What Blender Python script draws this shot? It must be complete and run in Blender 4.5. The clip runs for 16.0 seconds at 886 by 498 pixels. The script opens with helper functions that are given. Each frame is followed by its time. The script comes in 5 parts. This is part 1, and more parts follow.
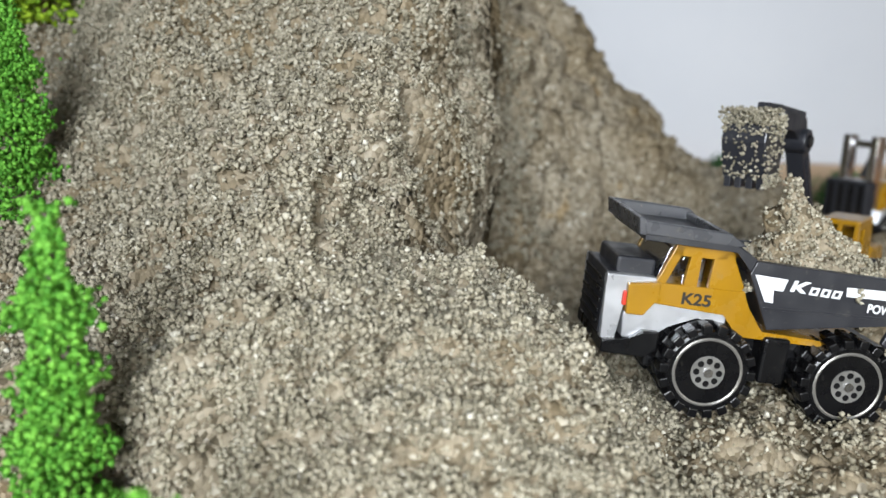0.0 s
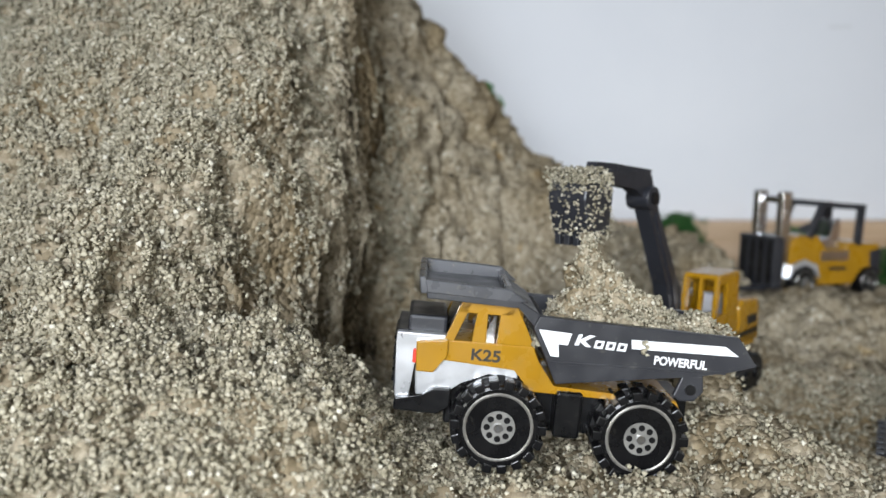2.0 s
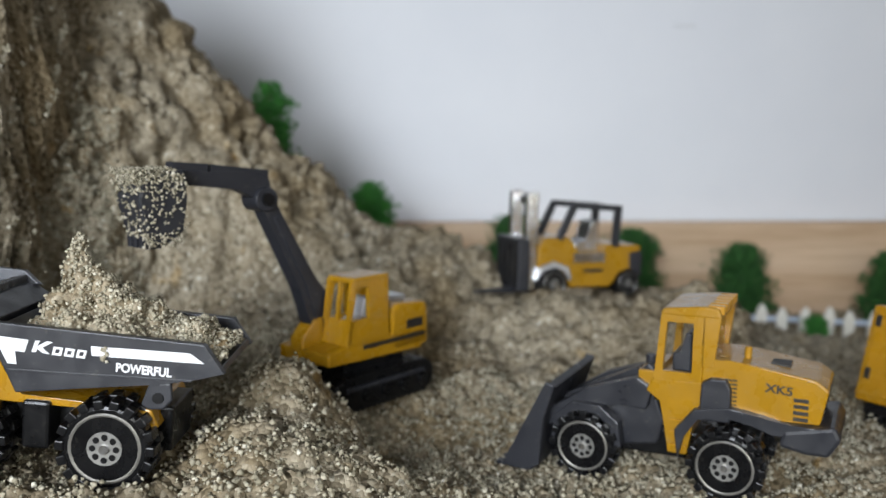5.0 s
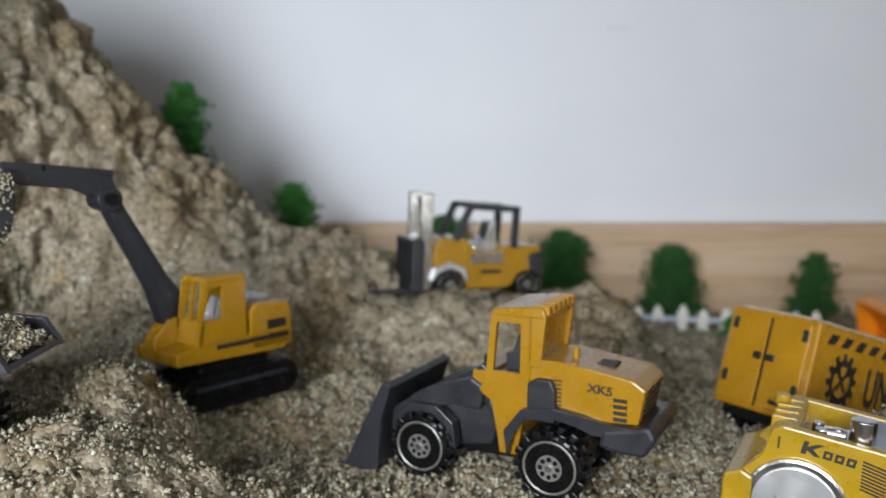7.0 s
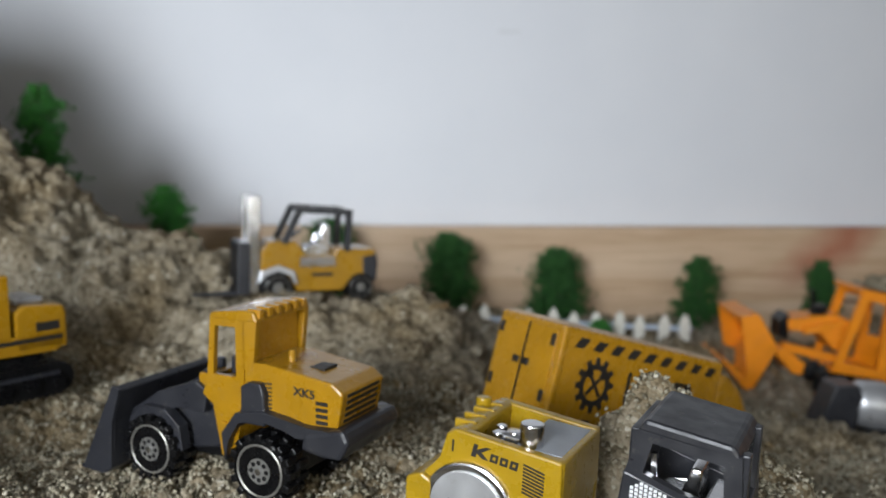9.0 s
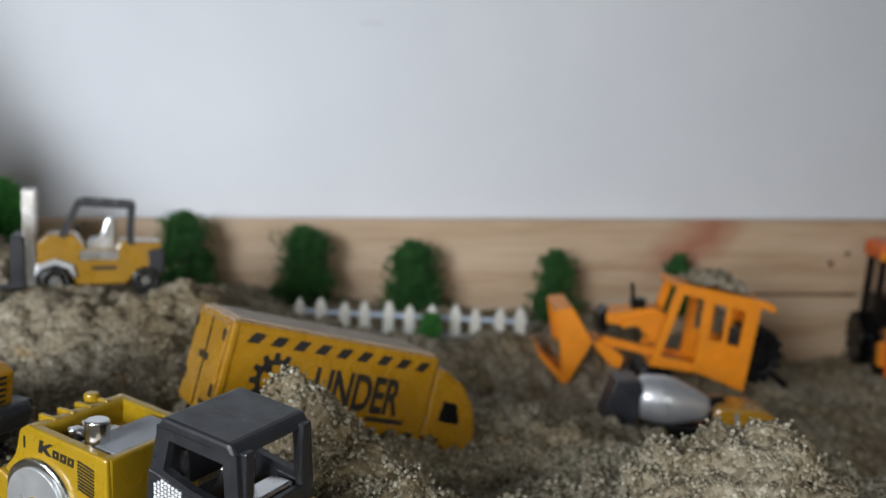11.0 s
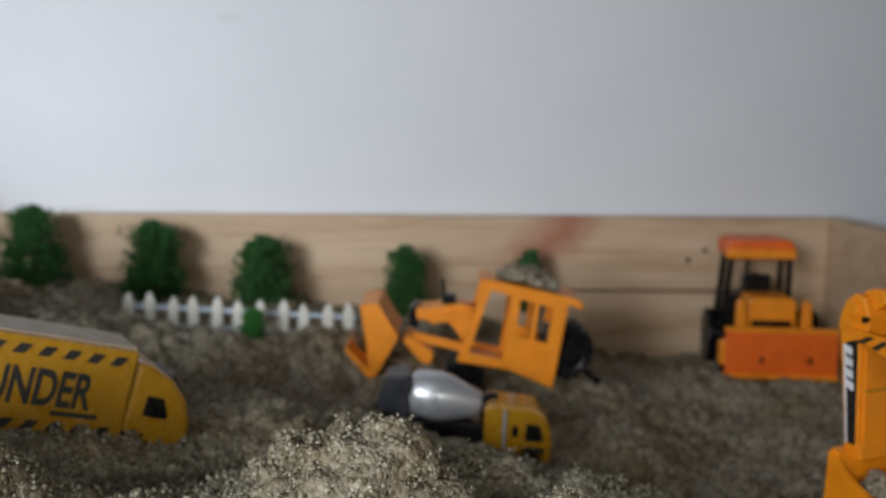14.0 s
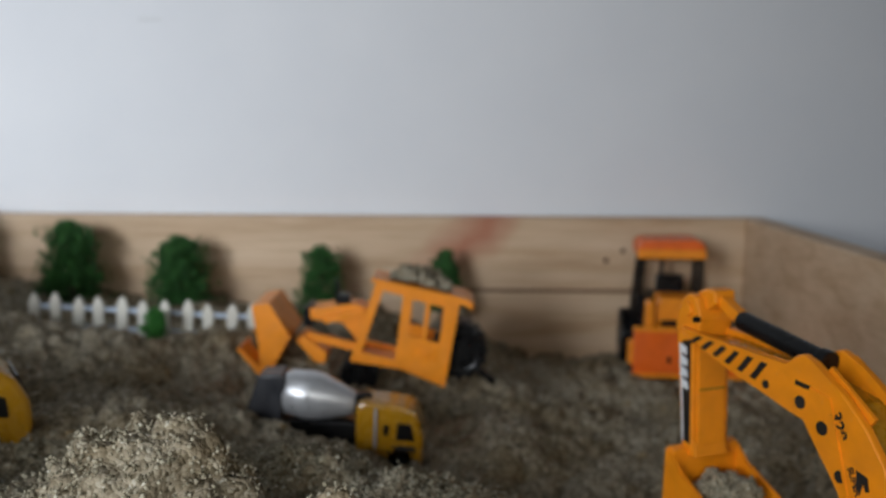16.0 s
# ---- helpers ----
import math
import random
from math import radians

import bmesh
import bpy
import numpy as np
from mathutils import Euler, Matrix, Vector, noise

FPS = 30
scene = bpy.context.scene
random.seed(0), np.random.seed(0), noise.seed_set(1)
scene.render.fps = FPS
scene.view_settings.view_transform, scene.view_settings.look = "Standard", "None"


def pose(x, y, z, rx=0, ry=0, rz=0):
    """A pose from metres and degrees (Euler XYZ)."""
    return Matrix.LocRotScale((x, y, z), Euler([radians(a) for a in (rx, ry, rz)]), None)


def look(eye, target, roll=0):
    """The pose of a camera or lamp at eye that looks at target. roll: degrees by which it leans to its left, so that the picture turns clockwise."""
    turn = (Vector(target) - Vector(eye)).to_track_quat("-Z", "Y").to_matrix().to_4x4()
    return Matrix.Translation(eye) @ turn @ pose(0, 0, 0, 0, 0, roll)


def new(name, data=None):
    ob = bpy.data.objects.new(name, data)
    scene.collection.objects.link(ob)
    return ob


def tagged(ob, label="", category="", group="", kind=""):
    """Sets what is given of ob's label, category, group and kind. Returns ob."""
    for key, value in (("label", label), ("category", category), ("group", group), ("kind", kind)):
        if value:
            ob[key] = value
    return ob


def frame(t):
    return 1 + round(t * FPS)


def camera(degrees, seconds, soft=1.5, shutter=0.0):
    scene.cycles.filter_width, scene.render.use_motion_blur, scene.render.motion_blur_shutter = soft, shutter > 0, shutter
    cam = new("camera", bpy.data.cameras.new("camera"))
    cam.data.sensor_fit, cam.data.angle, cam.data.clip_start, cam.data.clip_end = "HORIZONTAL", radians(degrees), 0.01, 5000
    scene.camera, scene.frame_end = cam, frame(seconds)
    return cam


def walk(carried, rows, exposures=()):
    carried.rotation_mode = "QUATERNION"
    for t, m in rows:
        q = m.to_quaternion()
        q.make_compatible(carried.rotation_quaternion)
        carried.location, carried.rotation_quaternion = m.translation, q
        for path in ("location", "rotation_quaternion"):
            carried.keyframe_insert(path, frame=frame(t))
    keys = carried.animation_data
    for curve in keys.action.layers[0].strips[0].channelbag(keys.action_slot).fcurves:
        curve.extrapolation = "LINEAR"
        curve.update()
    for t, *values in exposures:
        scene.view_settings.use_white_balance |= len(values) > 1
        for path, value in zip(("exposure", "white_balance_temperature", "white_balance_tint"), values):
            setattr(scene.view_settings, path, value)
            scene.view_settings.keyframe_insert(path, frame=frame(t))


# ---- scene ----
cam = camera(54.3, 16.0)
METRES, EYE, TILT, LEAN, TURN = 0.6, 0.17, -12.0, -1.6, 0.0
ROWS = [
    (0.0, 0.0, 0.0, 0.0, 0.0, 0.0, -0.0),
    (0.5, 0.0116, -0.0035, -0.0004, 1.11, 2.09, -0.01),
    (1.0, 0.03, -0.0043, -0.0024, 1.4, 3.2, 0.86),
    (1.5, 0.0671, -0.0049, -0.003, 1.69, 4.05, 1.48),
    (2.0, 0.0938, -0.0089, -0.0041, 1.78, 4.5, 1.48),
    (2.5, 0.1182, -0.0097, -0.0048, 1.79, 4.76, 1.44),
    (3.0, 0.1505, -0.0068, -0.0054, 1.8, 4.72, 1.42),
    (3.5, 0.201, 0.0016, -0.0063, 1.74, 4.56, 1.42),
    (4.0, 0.2245, 0.0046, -0.0065, 1.68, 4.53, 1.45),
    (4.5, 0.2674, 0.0076, -0.007, 1.71, 4.54, 1.5),
    (7.0, 0.3822, 0.0108, -0.0106, 1.32, 4.66, 1.48),
    (7.5, 0.4209, 0.0095, -0.0119, 1.16, 4.7, 1.44),
    (8.0, 0.4496, 0.0098, -0.0124, 0.92, 4.78, 1.42),
    (8.5, 0.481, 0.0085, -0.0133, 0.75, 4.85, 1.45),
    (9.0, 0.5164, 0.0116, -0.0135, 0.78, 4.8, 1.41),
    (9.5, 0.5765, 0.0109, -0.0144, 0.71, 4.66, 1.4),
    (12.0, 0.7533, 0.0175, -0.0165, 0.86, 4.01, 1.23),
    (12.5, 0.7866, 0.0173, -0.0175, 1.01, 3.98, 1.22),
    (13.0, 0.8211, 0.0188, -0.0181, 0.98, 3.94, 1.19),
    (13.5, 0.8546, 0.0205, -0.0191, 0.93, 3.93, 1.19),
    (14.0, 0.8901, 0.0196, -0.0204, 0.84, 3.94, 1.15),
    (14.5, 0.9228, 0.0186, -0.0216, 0.82, 3.96, 1.17),
    (15.0, 0.9526, 0.0195, -0.0224, 0.75, 3.94, 1.17),
    (15.5, 0.969, 0.0165, -0.0227, 0.76, 3.97, 1.17),
    (16.0, 0.9957, 0.0154, -0.0231, 0.73, 3.97, 1.17),
]
walk(cam, [(t, pose(0, 0, EYE, TILT, LEAN, TURN) @ pose(METRES * x, METRES * y, METRES * z, 90 + pitch, roll, yaw)) for t, x, y, z, yaw, pitch, roll in ROWS])
# ---- lens: a wide-open phone lens focused on the near toys ----
cam.data.dof.use_dof = True
cam.data.dof.focus_distance = 0.208
cam.data.dof.aperture_fstop = 13.5

# ---- world, lamps ----
world = bpy.data.worlds.new("room_air")
scene.world = world
world.use_nodes = True
world.node_tree.nodes["Background"].inputs[0].default_value = (0.86, 0.9, 1.0, 1)
world.node_tree.nodes["Background"].inputs[1].default_value = 0.09


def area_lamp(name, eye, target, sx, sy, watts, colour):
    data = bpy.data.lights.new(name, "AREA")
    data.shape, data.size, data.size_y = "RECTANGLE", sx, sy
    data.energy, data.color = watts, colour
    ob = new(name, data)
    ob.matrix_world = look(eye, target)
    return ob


# the room's lamp, in front of the box and to its left, thrown at the hill
room_lamp = area_lamp("room_lamp", (-0.09, -0.66, 0.42), (0.13, 0.60, 0.14), 0.36, 0.36, 3.3, (0.86, 0.92, 1.0))
room_lamp.data.spread = radians(84)
# fixed metre-long strip beside the lens's way, added in place of the phone's moving torch
area_lamp("torch_stand_in", (0.31, -0.03, 0.150), (0.31, 0.6, 0.11), 1.02, 0.02, 1.08, (1.0, 1.0, 0.94))
# unseen soft lamp overhead, added only to fill in ambient light
area_lamp("overhead_fill", (0.0, -0.6, 1.5), (0.2, 0.4, 0.0), 0.7, 0.7, 1.1, (0.9, 0.96, 1.0))


# ---- materials ----
def material(name, colour, rough=0.5, metal=0.0, spec=0.5):
    m = bpy.data.materials.new(name)
    m.use_nodes = True
    b = m.node_tree.nodes["Principled BSDF"]
    b.inputs["Base Color"].default_value = (*colour, 1)
    b.inputs["Roughness"].default_value = rough
    b.inputs["Metallic"].default_value = metal
    b.inputs["Specular IOR Level"].default_value = spec
    return m


def node(m, kind, **values):
    n = m.node_tree.nodes.new(kind)
    for key, value in values.items():
        n.inputs[key.replace("_", " ")].default_value = value
    return n


def link(m, a, b):
    m.node_tree.links.new(a, b)


def ramp(m, fac, stops):
    r = m.node_tree.nodes.new("ShaderNodeValToRGB")
    e = r.color_ramp.elements
    while len(e) < len(stops):
        e.new(0.5)
    for el, (p, c) in zip(e, stops):
        el.position, el.color = p, (*c, 1)
    link(m, fac, r.inputs[0])
    return r


def mixer(m, a, b, fac, mode="MIX"):
    n = m.node_tree.nodes.new("ShaderNodeMix")
    n.data_type, n.blend_type = "RGBA", mode
    for sock, v in ((n.inputs[0], fac), (n.inputs[6], a), (n.inputs[7], b)):
        if isinstance(v, (int, float)):
            sock.default_value = v
        elif isinstance(v, tuple):
            sock.default_value = (*v, 1)
        else:
            link(m, v, sock)
    return n.outputs[2]


def bumped(m, height, strength, distance):
    n = m.node_tree.nodes.new("ShaderNodeBump")
    n.inputs["Strength"].default_value, n.inputs["Distance"].default_value = strength, distance
    link(m, height, n.inputs["Height"])
    link(m, n.outputs[0], m.node_tree.nodes["Principled BSDF"].inputs["Normal"])


def coords(m, which="Object"):
    return m.node_tree.nodes.new("ShaderNodeTexCoord").outputs[which]


def noise_tex(m, co, scale, detail=3.0, rough=0.55):
    n = node(m, "ShaderNodeTexNoise", Scale=scale, Detail=detail, Roughness=rough)
    link(m, co, n.inputs["Vector"])
    return n.outputs["Fac"]


def sand_material():
    m = material("damp_sand", (0.4, 0.36, 0.28), 0.95, 0.0, 0.1)
    co = coords(m)
    v = node(m, "ShaderNodeTexVoronoi", Scale=620.0)
    link(m, co, v.inputs["Vector"])
    sep = m.node_tree.nodes.new("ShaderNodeSeparateColor")
    link(m, v.outputs["Color"], sep.inputs[0])
    grain = ramp(m, sep.outputs[0], [(0.0, (0.115, 0.096, 0.064)), (0.2, (0.22, 0.185, 0.129)), (0.65, (0.305, 0.262, 0.191)), (0.95, (0.375, 0.332, 0.254)), (1.0, (0.54, 0.51, 0.43))])
    broad = ramp(m, noise_tex(m, co, 22.0, 4.0), [(0.34, (0.72, 0.65, 0.54)), (0.58, (1.0, 1.0, 1.0))])
    ochre = ramp(m, noise_tex(m, co, 60.0, 2.0), [(0.67, (1.0, 1.0, 1.0)), (0.77, (1.0, 0.8, 0.5))])
    c = mixer(m, grain.outputs[0], broad.outputs[0], 1.0, "MULTIPLY")
    c = mixer(m, c, ochre.outputs[0], 1.0, "MULTIPLY")
    link(m, c, m.node_tree.nodes["Principled BSDF"].inputs["Base Color"])
    bumped(m, v.outputs["Distance"], 0.85, -0.0009)
    return m


def grain_material():
    m = material("sand_grain", (0.5, 0.46, 0.37), 0.9, 0.0, 0.15)
    g = m.node_tree.nodes.new("ShaderNodeNewGeometry")
    r = ramp(m, g.outputs["Random Per Island"], [(0.0, (0.13, 0.112, 0.075)), (0.12, (0.25, 0.225, 0.162)), (0.6, (0.342, 0.310, 0.232)), (0.95, (0.44, 0.405, 0.315)), (1.0, (0.60, 0.57, 0.48))])
    link(m, r.outputs[0], m.node_tree.nodes["Principled BSDF"].inputs["Base Color"])
    return m


def pine_material():
    m = material("pine_board", (0.6, 0.4, 0.22), 0.6)
    co = coords(m)
    mp = node(m, "ShaderNodeMapping", Scale=(1.0, 6.0, 14.0))
    link(m, co, mp.inputs[0])
    w = node(m, "ShaderNodeTexNoise", Scale=5.0, Detail=5.0, Distortion=0.8)
    link(m, mp.outputs[0], w.inputs["Vector"])
    c = ramp(m, w.outputs["Fac"], [(0.3, (0.50, 0.335, 0.20)), (0.5, (0.61, 0.435, 0.285)), (0.7, (0.67, 0.50, 0.345))]).outputs[0]
    mp2 = node(m, "ShaderNodeMapping", Scale=(3.0, 8.0, 60.0))
    link(m, co, mp2.inputs[0])
    fine = ramp(m, noise_tex(m, mp2.outputs[0], 9.0, 4.0), [(0.35, (0.86, 0.84, 0.8)), (0.65, (1, 1, 1))]).outputs[0]
    c = mixer(m, c, fine, 1.0, "MULTIPLY")
    # a reddish resin stain that runs slantwise down one stretch of the board
    sep = m.node_tree.nodes.new("ShaderNodeSeparateXYZ")
    link(m, co, sep.inputs[0])

    def calc(op, a, b):
        n = m.node_tree.nodes.new("ShaderNodeMath")
        n.operation = op
        for s, v in zip(n.inputs, (a, b)):
            if isinstance(v, (int, float)):
                s.default_value = v
            else:
                link(m, v, s)
        return n.outputs[0]
    lean = calc("SUBTRACT", calc("MULTIPLY", sep.outputs[2], 0.95), calc("SUBTRACT", sep.outputs[0], 0.535))
    off = calc("ABSOLUTE", calc("ADD", lean, calc("MULTIPLY", calc("SUBTRACT", noise_tex(m, co, 30.0), 0.5), 0.04)), 0)
    stain = ramp(m, off, [(0.0, (1, 1, 1)), (0.034, (0, 0, 0))]).outputs[0]
    high = ramp(m, sep.outputs[2], [(0.045, (0, 0, 0)), (0.075, (1, 1, 1))]).outputs[0]
    c = mixer(m, c, (0.40, 0.155, 0.085), mixer(m, (0, 0, 0), stain, high))
    link(m, c, m.node_tree.nodes["Principled BSDF"].inputs["Base Color"])
    bumped(m, w.outputs["Fac"], 0.25, 0.0008)
    return m


def wall_material():
    m = material("white_wall_paint", (0.78, 0.79, 0.82), 0.75)
    co = coords(m)
    c = ramp(m, noise_tex(m, co, 6.0, 5.0), [(0.3, (0.74, 0.755, 0.79)), (0.7, (0.80, 0.81, 0.835))]).outputs[0]
    link(m, c, m.node_tree.nodes["Principled BSDF"].inputs["Base Color"])
    bumped(m, noise_tex(m, co, 260.0, 4.0), 0.12, 0.001)
    return m


SAND, GRAIN, PINE, WALL = sand_material(), grain_material(), pine_material(), wall_material()
KNOT = material("dark_knot", (0.07, 0.035, 0.018), 0.8)
SPLIT = material("brown_split", (0.16, 0.085, 0.045), 0.8)
SMUDGE = material("grey_smudge", (0.70, 0.71, 0.73), 0.8)
PLASTER = material("grey_plaster", (0.5, 0.5, 0.5), 0.9)
WOODFLOOR = material("table_wood", (0.3, 0.2, 0.12), 0.5)


# ---- mesh helpers ----
def part(name, bm, mat, parent=None, label="", smooth=False):
    me = bpy.data.meshes.new(name)
    bmesh.ops.recalc_face_normals(bm, faces=bm.faces)
    bm.to_mesh(me)
    bm.free()
    me.materials.append(mat)
    if smooth:
        me.polygons.foreach_set("use_smooth", [True] * len(me.polygons))
    ob = new(name, me)
    if parent:
        ob.parent = parent
    if label:
        tagged(ob, label)
    return ob


def box(x0, x1, y0, y1, z0, z1, bevel=0.0, bm=None):
    own = bm is None
    bm = bm or bmesh.new()
    r = bmesh.ops.create_cube(bm, size=1.0, matrix=Matrix.LocRotScale(((x0 + x1) / 2, (y0 + y1) / 2, (z0 + z1) / 2), None, (x1 - x0, y1 - y0, z1 - z0)))
    if bevel:
        es = list({e for v in r["verts"] for e in v.link_edges})
        bmesh.ops.bevel(bm, geom=es, offset=bevel, segments=2, affect="EDGES", profile=0.5)
    return bm


# ---- noise over arrays ----
def lattice(ix, iy, iz, seed):
    n = (ix * 374761393 + iy * 668265263 + iz * 2147483647 + seed * 1274126177) & 0xFFFFFFFF
    n = ((n ^ (n >> 13)) * 1274126177) & 0xFFFFFFFF
    n = ((n ^ (n >> 16)) * 2246822519) & 0xFFFFFFFF
    return ((n ^ (n >> 15)) & 0xFFFF) / 65535.0


def vnoise(x, y, z, size, seed):
    x, y, z = x / size, y / size, z / size
    fx, fy, fz = np.floor(x), np.floor(y), np.floor(z)
    ix, iy, iz = fx.astype(np.int64), fy.astype(np.int64), fz.astype(np.int64)
    u, v, w = x - fx, y - fy, z - fz
    u, v, w = u * u * (3 - 2 * u), v * v * (3 - 2 * v), w * w * (3 - 2 * w)
    total = 0.0
    for dx in (0, 1):
        for dy in (0, 1):
            for dz in (0, 1):
                total = total + lattice(ix + dx, iy + dy, iz + dz, seed) * (u if dx else 1 - u) * (v if dy else 1 - v) * (w if dz else 1 - w)
    return total * 2 - 1


def clumps(x, y, z, size, seed):
    """Rounded lumps packed side by side, about 0 in the creases and 1 on top."""
    x, y, z = x / size, y / size, z / size
    ix, iy, iz = (np.floor(v).astype(np.int64) for v in (x, y, z))
    best = np.full(x.shape, 9.0)
    for dx in (-1, 0, 1):
        for dy in (-1, 0, 1):
            for dz in (-1, 0, 1):
                cx, cy, cz = ix + dx, iy + dy, iz + dz
                d = (cx + lattice(cx, cy, cz, seed) - x) ** 2 + (cy + lattice(cx, cy, cz, seed + 7) - y) ** 2 + (cz + lattice(cx, cy, cz, seed + 13) - z) ** 2
                best = np.minimum(best, d)
    return np.maximum(-0.3, 1 - 1.35 * best)


def smooth(a, b, v):
    s = np.clip((v - a) / (b - a), 0, 1)
    return s * s * (3 - 2 * s)


# ---- the sand's shape ----
BUMPS = [  # x, y, height, reach in x, reach in y
    (0.142, 0.218, 0.010, 0.022, 0.020), (0.130, 0.257, 0.020, 0.013, 0.017), (0.152, 0.268, -0.013, 0.030, 0.018),
    (0.372, 0.260, 0.036, 0.022, 0.018), (-0.066, 0.128, -0.034, 0.018, 0.030), (0.402, 0.234, 0.020, 0.022, 0.018), (0.455, 0.312, -0.003, 0.040, 0.016), (0.545, 0.300, 0.008, 0.03, 0.014), (0.519, 0.258, 0.024, 0.020, 0.018), (0.487, 0.262, 0.015, 0.02, 0.02),
    (0.566, 0.238, 0.021, 0.014, 0.014), (0.162, 0.243, -0.010, 0.010, 0.008), (0.050, 0.180, -0.014, 0.007, 0.006), (0.298, 0.412, 0.010, 0.020, 0.020), (0.470, 0.300, -0.004, 0.020, 0.030),
    (0.600, 0.590, 0.045, 0.028, 0.030), (0.060, 0.150, -0.012, 0.014, 0.012), (0.050, 0.315, -0.036, 0.030, 0.024), (0.46, 0.46, -0.014, 0.05, 0.05), (0.40, 0.40, -0.010, 0.03, 0.03), (0.60, 0.36, -0.012, 0.03, 0.04), (0.340, 0.205, -0.003, 0.030, 0.030),
    (0.162, 0.296, -0.013, 0.034, 0.024), (0.422, 0.296, -0.018, 0.036, 0.022), (0.440, 0.328, -0.018, 0.030, 0.022),
]


def ground_h(x, y):
    front = np.interp(x, [-0.3, -0.07, -0.03, 0.1, 0.13, 0.16, 0.2, 0.3, 0.35, 0.42, 0.47, 0.5, 0.56, 0.60, 0.64, 0.68, 0.9], [0.055, 0.055, 0.086, 0.088, 0.086, 0.075, 0.067, 0.066, 0.062, 0.058, 0.052, 0.057, 0.05, 0.04, 0.02, 0.0, 0.0])
    mid = np.interp(x, [-0.3, 0.15, 0.2, 0.25, 0.29, 0.33, 0.38, 0.44, 0.48, 0.53, 0.6, 0.7, 0.9], [0.1, 0.096, 0.090, 0.0865, 0.086, 0.066, 0.055, 0.045, 0.034, 0.018, 0.0, -0.006, 0.0])
    back = np.interp(x, [-0.3, 0.1, 0.22, 0.31, 0.39, 0.5, 0.6, 0.66, 0.9], [0.09, 0.08, 0.054, 0.043, 0.034, 0.03, 0.008, -0.006, -0.006])
    a, b = smooth(0.30, 0.42, y), smooth(0.46, 0.60, y)
    h = front * (1 - a) + (mid * (1 - b) + back * b) * a
    h = h + 0.038 * np.exp(-((x + 0.008) / 0.045) ** 4 - ((y - 0.188) / 0.044) ** 4)  # the shelf beside the truck
    for bx, by, amp, rx, ry in BUMPS:
        h = h + amp * np.exp(-((x - bx) / rx) ** 2 - ((y - by) / ry) ** 2)
    return h


def hill_h(x, y):
    wob = 0.014 * vnoise(x, y, y * 0, 0.07, 11) + 0.008 * vnoise(x, y, y * 0, 0.03, 12)
    foot = np.interp(x, [-0.35, -0.14, -0.11, -0.085, -0.06, -0.03, -0.005, 0.002, 0.010, 0.016, 0.030, 0.048, 0.08, 0.12, 0.16, 0.2], [0.26, 0.232, 0.207, 0.180, 0.166, 0.15, 0.19, 0.215, 0.238, 0.318, 0.338, 0.352, 0.376, 0.385, 0.39, 0.40]) + wob
    rise = np.interp(x, [-0.35, -0.03, 0.0, 0.03, 0.1, 0.2], [0.9, 0.95, 1.25, 1.9, 1.6, 0.9])
    crest = np.interp(x, [-0.35, -0.01, 0.030, 0.045, 0.064, 0.09, 0.11, 0.14, 0.182, 0.2, 0.25], [0.34, 0.31, 0.252, 0.230, 0.199, 0.162, 0.142, 0.123, 0.104, 0.09, 0.03])
    up = 0.098 + rise * (y - foot)
    up = np.where(up > 0.098, up, 0.098 + 3.0 * (up - 0.098))
    top = crest - 0.8 * np.maximum(0, y - np.interp(x, [0.0, 0.06, 0.12], [0.42, 0.43, 0.47])) - 0.25 * np.maximum(0, 0.45 - y)
    k = 0.012
    t = np.clip(0.5 + 0.5 * (top - up) / k, 0, 1)
    return top * (1 - t) + up * t - k * t * (1 - t)


def roughen(x, y, z, big):
    """Pushes a sheet out along its normals by lumps, clumps and grains."""
    p = np.stack([x, y, z], -1)
    n = np.cross(np.gradient(p, axis=1), np.gradient(p, axis=0))
    n /= np.linalg.norm(n, axis=-1, keepdims=True)
    n *= np.sign(n[..., 2:3])
    d = big * vnoise(x, y, z, 0.045, 1) + 0.8 * big * (clumps(x, y, z, 0.030, 21) - 0.6) + 0.75 * big * (clumps(x, y, z, 0.013, 23) - 0.6)
    d = d + 0.0056 * (clumps(x, y, z, 0.0062, 25) - 0.7) + 0.0025 * (clumps(x, y, z, 0.0034, 27) - 0.7) + 0.0006 * vnoise(x, y, z, 0.0019, 5)
    return p + n * d[..., None]


def sheet(name, p, mat):
    rows, cols = p.shape[:2]
    i = np.arange((rows - 1) * cols).reshape(rows - 1, cols)[:, :-1].ravel()
    q = np.stack([i, i + 1, i + cols + 1, i + cols], -1)
    me = bpy.data.meshes.new(name)
    me.vertices.add(rows * cols)
    me.vertices.foreach_set("co", p.astype(np.float32).ravel())
    me.loops.add(q.size)
    me.loops.foreach_set("vertex_index", q.astype(np.int32).ravel())
    me.polygons.add(len(q))
    me.polygons.foreach_set("loop_start", np.arange(0, q.size, 4, dtype=np.int32))
    me.polygons.foreach_set("use_smooth", np.ones(len(q), dtype=bool))
    me.materials.append(mat)
    me.update(calc_edges=True)
    return new(name, me)


